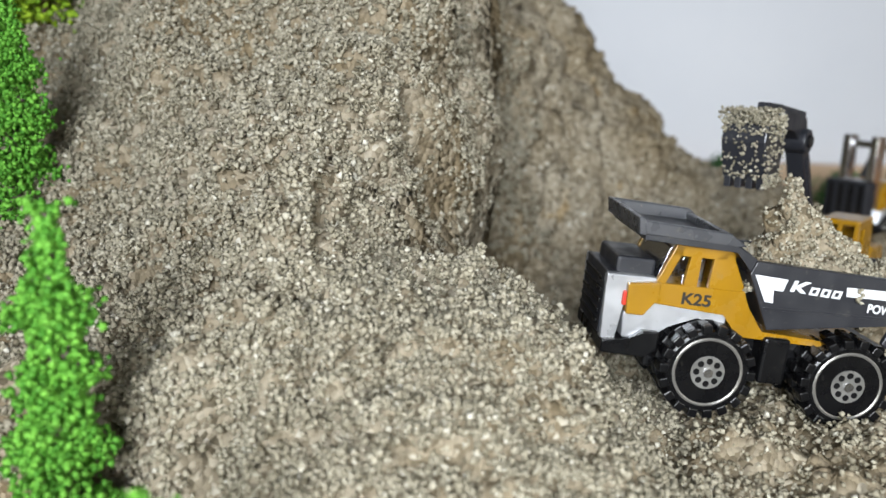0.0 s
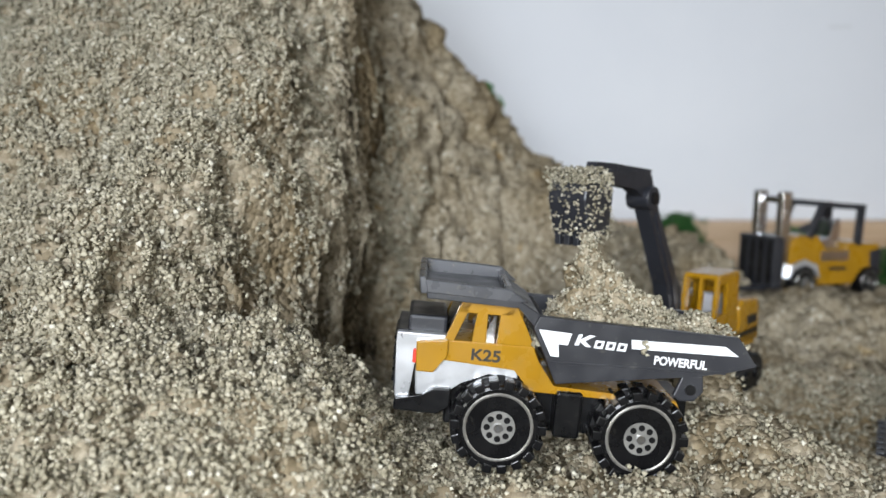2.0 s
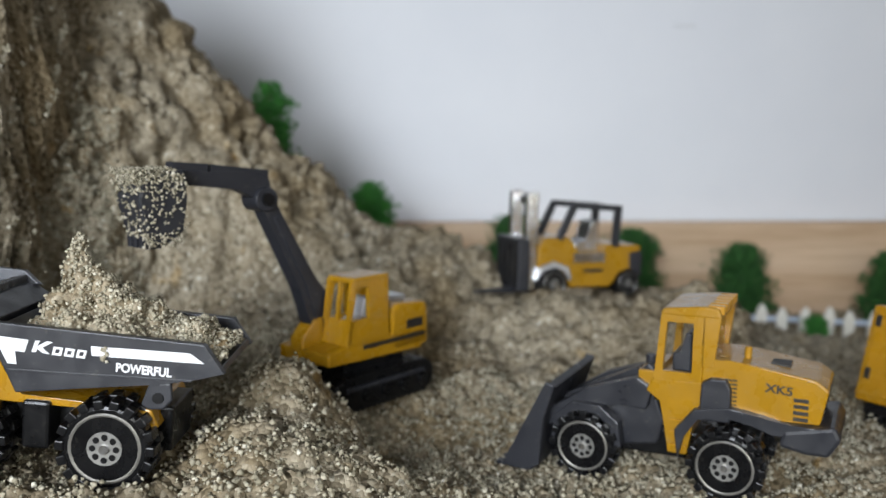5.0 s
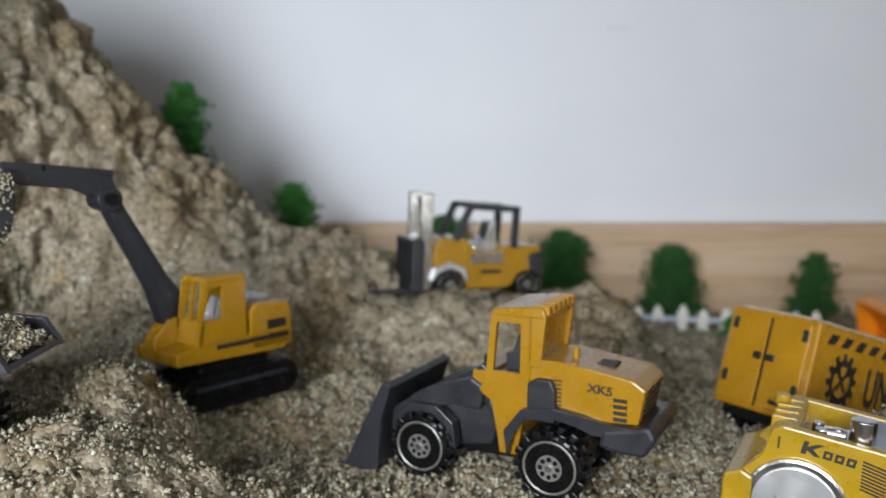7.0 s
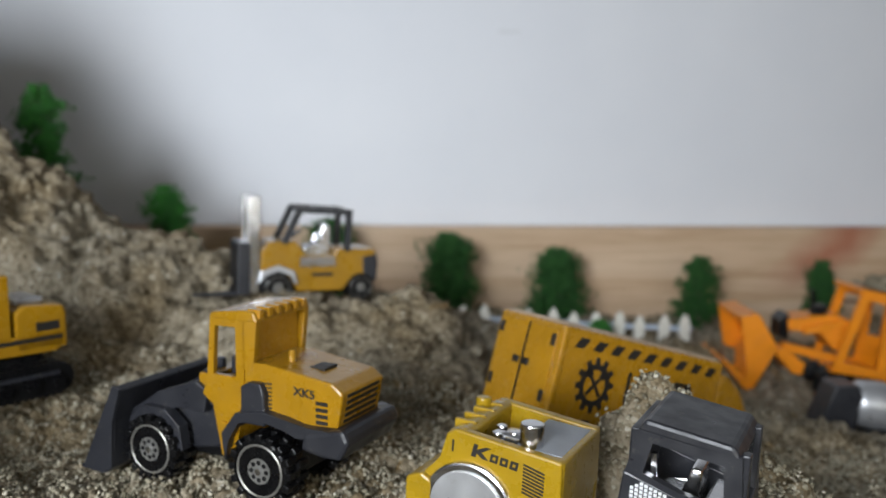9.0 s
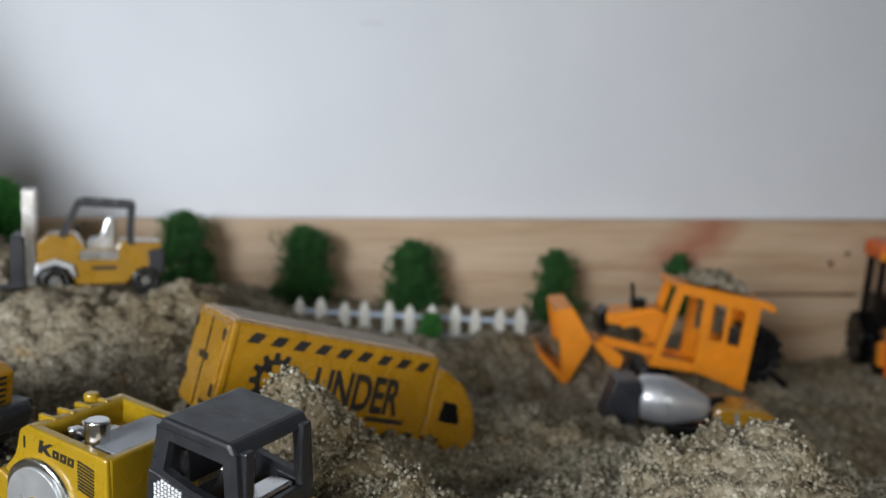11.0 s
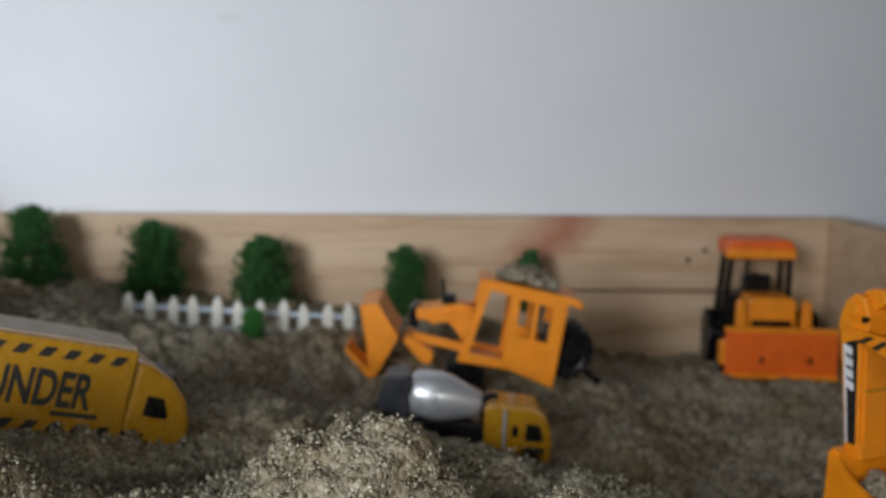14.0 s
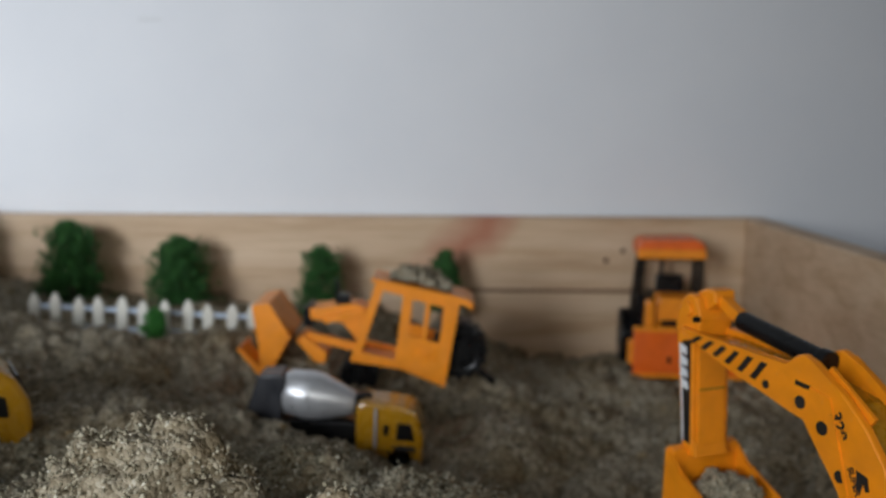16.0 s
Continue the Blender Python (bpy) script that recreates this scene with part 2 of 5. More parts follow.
gy = np.concatenate([np.arange(0.02, 0.12, 0.003), np.arange(0.12, 0.34, 0.0014), np.arange(0.34, 0.6895, 0.0020)])
gx = np.arange(-0.30, 0.833, 0.0018)
GX, GY = np.meshgrid(gx, gy)
GP = roughen(GX, GY, ground_h(GX, GY), 0.0046 + 0.0028 * smooth(0.3, 0.4, GY) + 0.0024 * smooth(0.30, 0.38, GX) * (1 - smooth(0.3, 0.4, GY)))
ground = tagged(sheet("ground", GP, SAND), "damp clumpy grey-beige sand filling the wooden box", "sand", kind="structure")
hx, hy = np.arange(-0.34, 0.24, 0.0014), np.arange(0.12, 0.66, 0.0015)
HX, HY = np.meshgrid(hx, hy)
HP = roughen(HX, HY, hill_h(HX, HY), 0.0105)
hill = tagged(sheet("sand_hill", HP, SAND), "steep craggy hill of packed damp sand", "hill")


def bits(name, pts, sizes, mat, rounded=False):
    """Loose grains or leaf tufts as small uneven octahedra, joined into one mesh."""
    rng = np.random.default_rng(5)
    n = len(pts)
    base = np.array([(1, 0, 0), (-1, 0, 0), (0, 1, 0), (0, -1, 0), (0, 0, 1), (0, 0, -1)], float)
    tri = np.array([(0, 2, 4), (2, 1, 4), (1, 3, 4), (3, 0, 4), (2, 0, 5), (1, 2, 5), (3, 1, 5), (0, 3, 5)])
    if rounded:
        g = (1 + 5 ** 0.5) / 2
        base = np.array([(-1, g, 0), (1, g, 0), (-1, -g, 0), (1, -g, 0), (0, -1, g), (0, 1, g), (0, -1, -g), (0, 1, -g), (g, 0, -1), (g, 0, 1), (-g, 0, -1), (-g, 0, 1)]) / 1.9
        gap = np.linalg.norm(base[:, None] - base[None], axis=-1) < 1.2
        tri = np.array([(i, j, k) if np.dot(np.cross(base[j] - base[i], base[k] - base[i]), base[i]) > 0 else (i, k, j) for i in range(12) for j in range(i + 1, 12) for k in range(j + 1, 12) if gap[i, j] and gap[j, k] and gap[i, k]])
    nv = len(base)
    qs = rng.normal(size=(n, 4))
    qs /= np.linalg.norm(qs, axis=1, keepdims=True)
    w, a, b, c = qs.T
    rot = np.stack([1 - 2 * (b * b + c * c), 2 * (a * b - c * w), 2 * (a * c + b * w), 2 * (a * b + c * w), 1 - 2 * (a * a + c * c), 2 * (b * c - a * w), 2 * (a * c - b * w), 2 * (b * c + a * w), 1 - 2 * (a * a + b * b)], -1).reshape(n, 3, 3)
    shape = base[None] * rng.uniform(0.55, 1.35, size=(n, nv, 1)) * sizes[:, None, None]
    v = np.einsum("nij,nkj->nki", rot, shape) + pts[:, None]
    f = (tri[None] + nv * np.arange(n)[:, None, None]).reshape(-1, 3)
    me = bpy.data.meshes.new(name)
    me.vertices.add(n * nv)
    me.vertices.foreach_set("co", v.astype(np.float32).ravel())
    me.loops.add(f.size)
    me.loops.foreach_set("vertex_index", f.astype(np.int32).ravel())
    me.polygons.add(len(f))
    me.polygons.foreach_set("loop_start", np.arange(0, f.size, 3, dtype=np.int32))
    me.materials.append(mat)
    me.update(calc_edges=True)
    return new(name, me)


def grains(name, pts, sizes, label, mat):
    return tagged(bits(name, pts, sizes, mat), label, "sand", kind="stuff")


rng = np.random.default_rng(3)


def strewn(sheet_points, inside, count, lo, hi):
    """Grains strewn over a stretch of sand, some half sunk and some proud."""
    q = sheet_points.reshape(-1, 3)
    q = q[inside(q[:, 0], q[:, 1], q[:, 2])]
    q = q[rng.integers(0, len(q), count * 2)]
    lump = clumps(q[:, 0], q[:, 1], q[:, 2], 0.0048, 61) + 0.5 * clumps(q[:, 0], q[:, 1], q[:, 2], 0.012, 62)
    best = np.argsort(lump + rng.normal(size=len(q)) * 0.3)[count:]
    lift = np.clip(lump[best], 0, 1.4)[:, None] * rng.random((count, 1)) * 0.0016
    q = q[best] + lift * np.array([-0.1, -0.5, 0.8]) + rng.normal(size=(count, 3)) * 0.0006
    return q, lo + (hi - lo) * rng.random(count) ** 1.4


q, r = strewn(GP, lambda x, y, z: (y > 0.12) & (y < 0.345) & (x > -0.12) & (x < 0.70), 100000, 0.00035, 0.00105)
q2, r2 = strewn(GP, lambda x, y, z: (y > 0.125) & (y < 0.235) & (x > -0.07) & (x < 0.06), 40000, 0.00035, 0.0010)
q, r = np.concatenate([q, q2]), np.concatenate([r, r2])
grains("loose_sand_grains", q, r, "loose coarse sand grains lying on the ground", GRAIN)
q, r = strewn(HP, lambda x, y, z: (y < 0.37) & (z > 0.085) & (z < 0.235) & (x > -0.15), 100000, 0.00035, 0.00105)
grains("hill_sand_grains", q, r, "loose coarse sand grains on the hill's face", GRAIN)

# ---- box, walls and room ----
tagged(part("wall_back_board", box(-0.42, 0.833, 0.69, 0.708, -0.03, 0.100, 0.001), PINE), "pale pine board along the back of the sand box", "board", kind="structure")
for hx_, hz_, hr_ in ((0.736, 0.074, 0.0022), (0.723, 0.066, 0.0024)):
    bm = bmesh.new()
    bmesh.ops.create_cone(bm, cap_ends=True, segments=16, radius1=hr_, radius2=hr_ * 0.7, depth=0.0012, matrix=Matrix.Translation((hx_, 0.6898, hz_)) @ pose(0, 0, 0, 90))
    tagged(part("knot_hole", bm, KNOT), "small dark knot hole in the pine board", "knot", kind="structure")
tagged(part("board_crack", box(0.612, 0.745, 0.6893, 0.6905, 0.0398, 0.0424, 0.0004), SPLIT), "dark split along the pine board", "crack", kind="structure")
tagged(part("wall_smudge", box(0.348, 0.366, 0.7116, 0.7124, 0.2535, 0.2565, 0.0003), SMUDGE), "faint grey smudge on the white wall", "smudge", kind="structure").rotation_euler = (0, 0, 0)
tagged(part("wall_right_board", box(0.833, 0.851, -0.3, 0.708, -0.03, 0.100, 0.001), PINE), "pine side board of the sand box", "board", kind="structure")
tagged(part("wall_left_board", box(-0.438, -0.42, -0.3, 0.708, -0.03, 0.1, 0.001), PINE), "pine side board of the sand box", "board", kind="structure")
tagged(part("box_floor", box(-0.42, 0.833, -0.3, 0.69, -0.045, -0.03), WOODFLOOR), "wooden bottom of the sand box", "floor", kind="structure")
tagged(part("table", box(-0.6, 0.86, -0.5, 0.712, -0.09, -0.045, 0.003), WOODFLOOR), "dark wooden table top under the box", "table", kind="structure")
tagged(part("wall_north", box(-2.2, 2.0, 0.712, 0.80, -0.8, 1.7), WALL), "white painted wall behind the box", "wall", kind="structure")
tagged(part("wall_east", box(1.9, 2.0, -2.5, 0.712, -0.8, 1.7), WALL), "white painted side wall", "wall", kind="structure")
tagged(part("wall_south", box(-2.2, 2.0, -2.6, -2.5, -0.8, 1.7), PLASTER), "grey wall across the room", "wall", kind="structure")
tagged(part("wall_west", box(-2.3, -2.2, -2.6, 0.8, -0.8, 1.7), PLASTER), "grey wall at the far side of the room", "wall", kind="structure")
tagged(part("floor", box(-2.3, 2.0, -2.6, 0.8, -0.9, -0.8), WOODFLOOR), "dark wooden room floor", "floor", kind="structure")
tagged(part("ceiling", box(-2.3, 2.0, -2.6, 0.8, 1.7, 1.8), PLASTER), "plain ceiling", "ceiling", kind="structure")


# ---- paints and plastics of the toys ----
def paint(name, colour, rough=0.35, metal=0.0, dust=0.35, coat=0.0):
    """A toy's paint: slightly uneven colour and gloss, with sand dust in patches."""
    m = material(name, colour, rough, metal)
    co = coords(m)
    p = m.node_tree.nodes["Principled BSDF"]
    tone = ramp(m, noise_tex(m, co, 90.0, 4.0), [(0.3, tuple(c * 0.86 for c in colour)), (0.7, tuple(min(1, c * 1.06) for c in colour))]).outputs[0]
    patch = ramp(m, noise_tex(m, co, 420.0, 5.0, 0.7), [(0.60, (0, 0, 0)), (0.74, (dust, dust, dust))]).outputs[0]
    link(m, mixer(m, tone, (0.30, 0.27, 0.21), patch), p.inputs["Base Color"])
    r = ramp(m, noise_tex(m, co, 160.0, 4.0), [(0.3, (rough * 0.8,) * 3), (0.75, (min(1, rough * 1.5),) * 3)]).outputs[0]
    link(m, r, p.inputs["Roughness"])
    p.inputs["Coat Weight"].default_value = coat
    p.inputs["Coat Roughness"].default_value = 0.15
    bumped(m, noise_tex(m, co, 900.0, 3.0), 0.06, 0.0004)
    return m


YELLOW = paint("golden_yellow_enamel", (0.325, 0.165, 0.005), 0.27, 0.0, 0.22, 0.35)
LEMON = paint("bright_yellow_enamel", (0.36, 0.222, 0.008), 0.27, 0.0, 0.22, 0.35)
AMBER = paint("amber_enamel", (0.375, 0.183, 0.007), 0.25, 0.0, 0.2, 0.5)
ORANGE = paint("orange_plastic", (0.86, 0.27, 0.006), 0.38, 0.0, 0.2)
REDORANGE = paint("red_orange_plastic", (0.80, 0.13, 0.008), 0.36, 0.0, 0.2)
GREY = paint("dark_grey_plastic", (0.020, 0.021, 0.026), 0.34, 0.0, 0.18)
BLACK = paint("black_plastic", (0.005, 0.005, 0.0055), 0.28, 0.0, 0.05)
RUBBER = paint("black_rubber", (0.004, 0.004, 0.0045), 0.24, 0.0, 0.05)
BLACK.node_tree.nodes["Principled BSDF"].inputs["Specular IOR Level"].default_value = 0.3
RUBBER.node_tree.nodes["Principled BSDF"].inputs["Specular IOR Level"].default_value = 0.3
SCUFFED = paint("scuffed_grey_plastic", (0.085, 0.087, 0.095), 0.26, 0.35, 0.5)
CHROME = paint("worn_chrome", (0.72, 0.72, 0.73), 0.2, 1.0, 0.15)
SILVER = paint("silver_paint", (0.55, 0.56, 0.58), 0.32, 0.6, 0.2)
RING = paint("bright_ring_paint", (0.23, 0.22, 0.20), 0.32, 0.5, 0.3)
PALE_SHEEN = paint("pale_sheen_amber", (0.42, 0.32, 0.22), 0.5, 0.0, 0.6)
RIM = paint("dull_silver", (0.24, 0.235, 0.22), 0.4, 0.6, 0.3)
LIGHTGREY = paint("pale_grey_paint", (0.33, 0.35, 0.38), 0.4, 0.2, 0.2)
WHITE = paint("white_decal", (0.74, 0.75, 0.78), 0.5, 0.0, 0.15)
DECAL = paint("black_decal", (0.012, 0.010, 0.008), 0.5, 0.0, 0.1)
RED = paint("red_lamp", (0.6, 0.04, 0.02), 0.3)
FENCE = paint("cream_white_plastic", (0.72, 0.70, 0.62), 0.5, 0.0, 0.35)
BLUEGREY = paint("pale_blue_rail", (0.45, 0.52, 0.62), 0.5)
U = 0.001  # the toys are drawn in millimetres


# ---- shapes, in millimetres ----
def mm(x0, x1, y0, y1, z0, z1, bevel=0.0, bm=None):
    return box(x0 * U, x1 * U, y0 * U, y1 * U, z0 * U, z1 * U, bevel * U, bm)


def prism(pts, y0, y1, bevel=0.4, bm=None):
    """A side outline of (x, z) points drawn out from y0 to y1."""
    bm = bm or bmesh.new()
    a = [bm.verts.new((x * U, y0 * U, z * U)) for x, z in pts]
    b = [bm.verts.new((x * U, y1 * U, z * U)) for x, z in pts]
    n = len(pts)
    fs = [bm.faces.new(a), bm.faces.new(b[::-1])]
    for i in range(n):
        j = (i + 1) % n
        fs.append(bm.faces.new((a[i], b[i], b[j], a[j])))
    if bevel:
        es = list({e for f in fs for e in f.edges})
        bmesh.ops.bevel(bm, geom=es, offset=bevel * U, segments=2, affect="EDGES", profile=0.5, clamp_overlap=True)
    return bm


def ring_plate(outer, inner, y0, y1, bm=None):
    """A plate with one opening; both outlines have the same number of (x, z) points."""
    bm = bm or bmesh.new()
    loops = [[bm.verts.new((x * U, y * U, z * U)) for x, z in pts] for y in (y0, y1) for pts in (outer, inner)]
    n = len(outer)
    for i in range(n):
        j = (i + 1) % n
        for p, q in ((0, 1), (2, 3), (0, 2), (1, 3)):
            bm.faces.new((loops[p][i], loops[p][j], loops[q][j], loops[q][i]))
    return bm


def cyl(c, r, h, axis="y", seg=28, r2=None, bevel=0.0, bm=None):
    bm = bm or bmesh.new()
    turn = {"y": pose(0, 0, 0, 90), "x": pose(0, 0, 0, 0, 90), "z": Matrix.Identity(4)}[axis] if isinstance(axis, str) else axis
    m = Matrix.Translation(Vector(c) * U) @ turn
    r_ = bmesh.ops.create_cone(bm, cap_ends=True, segments=seg, radius1=r * U, radius2=(r if r2 is None else r2) * U, depth=h * U, matrix=m)
    if bevel:
        es = [e for e in {e for v in r_["verts"] for e in v.link_edges} if any(len(f.verts) > 4 for f in e.link_faces)]
        bmesh.ops.bevel(bm, geom=es, offset=bevel * U, segments=2, affect="EDGES", profile=0.5)
    return bm


def bar(a, b, w, h=None, bm=None):
    """A straight bar of w by h between two points."""
    bm = bm or bmesh.new()
    a, b = Vector(a) * U, Vector(b) * U
    d = b - a
    m = Matrix.Translation((a + b) / 2) @ d.to_track_quat("Z", "Y").to_matrix().to_4x4() @ Matrix.Diagonal((w * U, (h or w) * U, d.length, 1))
    bmesh.ops.create_cube(bm, size=1.0, matrix=m)
    return bm


def lettering(name, words, size, mat, parent, at, turn=(90, 0, 0), shear=0.0, wide=1.0, extrude=0.05):
    """Printed words as a thin mesh; at: lower left corner in millimetres."""
    cu = bpy.data.curves.new(name, "FONT")
    cu.body, cu.size, cu.extrude, cu.shear, cu.offset = words, size * U, extrude * U, shear, size * U * 0.028
    tmp = bpy.data.objects.new(name, cu)
    me = bpy.data.meshes.new_from_object(tmp)
    bpy.data.objects.remove(tmp)
    me.materials.append(mat)
    ob = new(name, me)
    ob.parent = parent
    ob.matrix_local = pose(at[0] * U, at[1] * U, at[2] * U, *turn) @ Matrix.Diagonal((wide, 1, 1, 1))
    return ob


def thing(name, m, label, category, group=""):
    ob = new(name)
    ob.matrix_world = m
    ob.empty_display_size = 0.01
    return tagged(ob, label, category, group)


LUGS, HOLES = {}, {}


def wheel(parent, x, y, z, r, w, near=True, lugs=18, bright=True):
    """A wheel with a lugged tyre, a bright ring, a rim and a hub; y is its outer face."""
    s = 1 if near else -1
    bm = cyl((0, s * w / 2, 0), r * 0.93, w, seg=40, bevel=0.9)
    tyre = part("wheel", bm, RUBBER, parent, "black rubber lugged wheel with a chrome ring" if bright else "plain black plastic wheel")
    tyre.location = (x * U, y * U, z * U)
    for k in range(lugs):
        for side in (0, 1):
            a = 2 * math.pi * (k + 0.5 * side) / lugs
            if (r, w) not in LUGS:
                LUGS[r, w] = part("lug", box(-r * 0.10 * U, r * 0.10 * U, -w * 0.27 * U, w * 0.27 * U, -r * 0.105 * U, r * 0.105 * U, 0.3 * U), RUBBER, tyre)
                lug = LUGS[r, w]
            else:
                lug = new("lug", LUGS[r, w].data)
            lug.parent = tyre
            lug.matrix_local = pose(0, 0, 0, 0, -math.degrees(a), 0) @ Matrix.Translation((r * 0.95 * U, s * (w * (0.24 + 0.52 * side)) * U, 0))
    bm = bmesh.new()
    n = 40
    for k in range(n):
        q = [(math.cos(2 * math.pi * j / n), math.sin(2 * math.pi * j / n)) for j in (k, k + 1)]
        v = [bm.verts.new((c * rr * r * U, -s * dy * U, d * rr * r * U)) for (c, d) in q for rr, dy in ((0.735, 0.24), (0.70, 0.02))]
        bm.faces.new((v[0], v[1], v[3], v[2]))
        v = [bm.verts.new((c * rr * r * U, -s * dy * U, d * rr * r * U)) for (c, d) in q for rr, dy in ((0.77, 0.02), (0.735, 0.24))]
        bm.faces.new((v[0], v[1], v[3], v[2]))
    part("bright_ring", bm, RING if bright else BLACK, tyre, "chrome ring" if bright else "")
    bm = cyl((0, s * 0.05, 0), r * 0.37, 0.5, seg=30)
    part("rim", bm, RIM if bright else BLACK, tyre, "silver rim" if bright else "")
    if r not in HOLES:
        first_hole = part("rim_hole", cyl((0, 0, 0), r * 0.072, 0.12, seg=10), BLACK)
        HOLES[r] = first_hole.data
        bpy.data.objects.remove(first_hole)
    for k in range(8):
        a = 2 * math.pi * k / 8
        hole = new("rim_hole", HOLES[r])
        hole.parent = tyre
        hole.location = (math.cos(a) * r * 0.25 * U, -s * 0.2 * U, math.sin(a) * r * 0.25 * U)
    bm = cyl((0, -s * 0.4, 0), r * 0.1, 0.9, seg=14)
    part("hub", bm, CHROME if bright else BLACK, tyre, "chrome hub" if bright else "")
    return tyre


def heap(name, rx, ry, rz, parent, seed, label, n=2600, top=None):
    """A heap of clumped sand: a lumpy dome with loose grains; in millimetres."""
    us, vs = np.linspace(-1, 1, 70), np.linspace(-1, 1, 50)
    a, b = np.meshgrid(us, vs)
    h = np.clip(1 - (np.abs(a) ** 2.2 + np.abs(b) ** 2.4), -0.15, 1) ** 1 if top is None else top(a, b)
    x, y, z = a * rx * U, b * ry * U, h * rz * U
    p = roughen(x + seed, y, z, 0.0012) - np.array([seed, 0, 0])
    p[..., 2] = np.maximum(p[..., 2], -0.2 * rz * U)
    ob = sheet(name, p, SAND)
    tagged(ob, label, "sand")
    ob.parent = parent
    r = np.random.default_rng(int(seed * 100))
    q = p.reshape(-1, 3)
    q = q[r.choice(len(q), n)] + r.normal(size=(n, 3)) * 0.00035
    g = bits("loose_sand", q, r.uniform(0.0003, 0.00075, n), GRAIN)
    g.parent = ob
    tagged(g, kind="stuff")
    return ob


# ---- the dump truck ----
def dump_truck(m):
    t = thing("dump_truck", m, "yellow and dark grey toy dump truck loaded with sand", "toy truck")
    for x in (-17.1, 17.1):
        wheel(t, x, 0, 0, 11.0, 9)
        wheel(t, x, 35, 0, 11.0, 9, False)
    part("chassis", mm(-30, 30, 9, 26, -3, 8, 0.6), BLACK, t, "black plastic chassis")
    part("bumper", prism([(-42.5, 1.4), (-32, 1.0), (-29, 3), (-29, 7.5), (-33, 7.5), (-36, 5.0), (-42.5, 4.4)], 3, 32), BLACK, t, "black plastic bumper")
    part("fuel_tank", mm(-3.5, 3, 3, 10, -2.5, 9, 0.8), BLACK, t, "black fuel tank between the wheels")
    part("grille", mm(-43.0, -40, 6.5, 28.5, 5, 20.5, 0.4), GREY, t, "dark grey radiator grille")
    for k in range(5):
        part("grille_bar", mm(-43.6, -43.0, 8, 27, 7 + 2.6 * k, 8 + 2.6 * k, 0.2), BLACK, t)
    part("front_frame", prism([(-43, 17.5), (-43, 20.2), (-31, 20.2), (-31, 18.4), (-38, 18.2), (-39, 4), (-42.5, 4)], 5, 8), SILVER, t, "silver painted front frame")
    part("front_frame", prism([(-43, 17.5), (-43, 20.2), (-31, 20.2), (-31, 18.4), (-38, 18.2), (-39, 4), (-42.5, 4)], 27, 30), SILVER, t, "silver painted front frame")
    part("hood", mm(-40.5, -31, 8, 27, 18, 24.0, 0.8), GREY, t, "dark grey hood")
    part("side_panel", prism([(-37.5, 5), (-38, 11), (-33, 15.5), (-13, 15.5), (-13, 9.5), (-20, 12), (-27, 9), (-31, 5)], 5.0, 30), SILVER, t, "silver side panel over the wheel")
    # the cab, its near and far sides with openings
    part("headlight_block", prism([(-37.8, 11.2), (-38.2, 18.6), (-30.5, 19.6), (-30.5, 15.2), (-33, 13), (-33.4, 11.2)], 3.2, 31.8), YELLOW, t, "yellow block with the headlights")
    part("headlight", mm(-38.8, -37.8, 4, 6.5, 13, 16.5, 0.3), RED, t, "red head lamp")
    part("headlight", mm(-38.8, -37.8, 28.5, 31, 13, 16.5, 0.3), RED, t, "red head lamp")
    part("cab_base", prism([(-33, 14.2), (-33, 19.3), (-9.8, 19.3), (-8.6, 15.2), (-4.4, 9.6), (26, 8.6), (28, 4.5), (25, 3.5), (20, 8), (-10, 8), (-14, 13.5)], 4.4, 30.6), YELLOW, t, "yellow cab base")
    for y0, y1 in ((4.4, 6.0), (29, 30.6)):
        bm = prism([(-31.6, 19.2), (-28, 28.6), (-25.6, 28.6), (-29.2, 19.2)], y0, y1, 0.2)
        prism([(-25.0, 19.2), (-24.2, 26.5), (-21.6, 26.5), (-21.6, 19.2)], y0, y1, 0.2, bm)
        prism([(-19.0, 19.2), (-18.6, 26.5), (-15.4, 28.6), (-14.6, 28.6), (-9.8, 19.2)], y0, y1, 0.2, bm)
        prism([(-28.8, 26.2), (-28, 28.8), (-14.8, 28.8), (-15.6, 26.2)], y0, y1, 0.2, bm)
        part("cab_side", bm, YELLOW, t, "yellow cab side with window openings")
    part("cab_back", mm(-15.5, -13, 6, 29, 18, 28), YELLOW, t)
    part("windscreen", prism([(-31, 19.3), (-28.5, 27.5), (-27.8, 27.5), (-30.2, 19.3)], 7, 28, 0.1), CHROME, t, "chrome windscreen")
    for y in (9, 20):
        part("seat", prism([(-24, 18), (-24, 21), (-20.6, 21), (-20.2, 25.5), (-18.6, 25.5), (-18.8, 18)], y, y + 6, 0.5), CHROME, t, "chrome seat")
    # the dump body
    side = [(-10.8, 24.2), (-9.6, 27.4), (38.4, 26.0), (43.4, 19.4), (37, 17.6), (28.6, 15.8), (-4.4, 11.2)]
    part("bed_side", prism(side, 1.6, 3.8, 0.3), GREY, t, "dark grey bed side with white stripes")
    part("bed_side", prism(side, 31.2, 33.4, 0.3), GREY, t, "dark grey bed side")
    part("bed_floor", prism([(-4.4, 11.6), (28.6, 16.2), (43.0, 19.6), (42.4, 21), (28, 18), (-5, 13.6)], 3.4, 31.6, 0.2), GREY, t)
    part("bed_front", prism([(-10.8, 24.2), (-4.4, 11.6), (-3, 12.5), (-8.2, 27)], 3.4, 31.6, 0.2), GREY, t)
    part("bed_rib", prism([(-6.2, 16.2), (36, 17.0), (36, 17.5), (-6.4, 16.8)], 1.3, 1.7, 0.1), GREY, t)
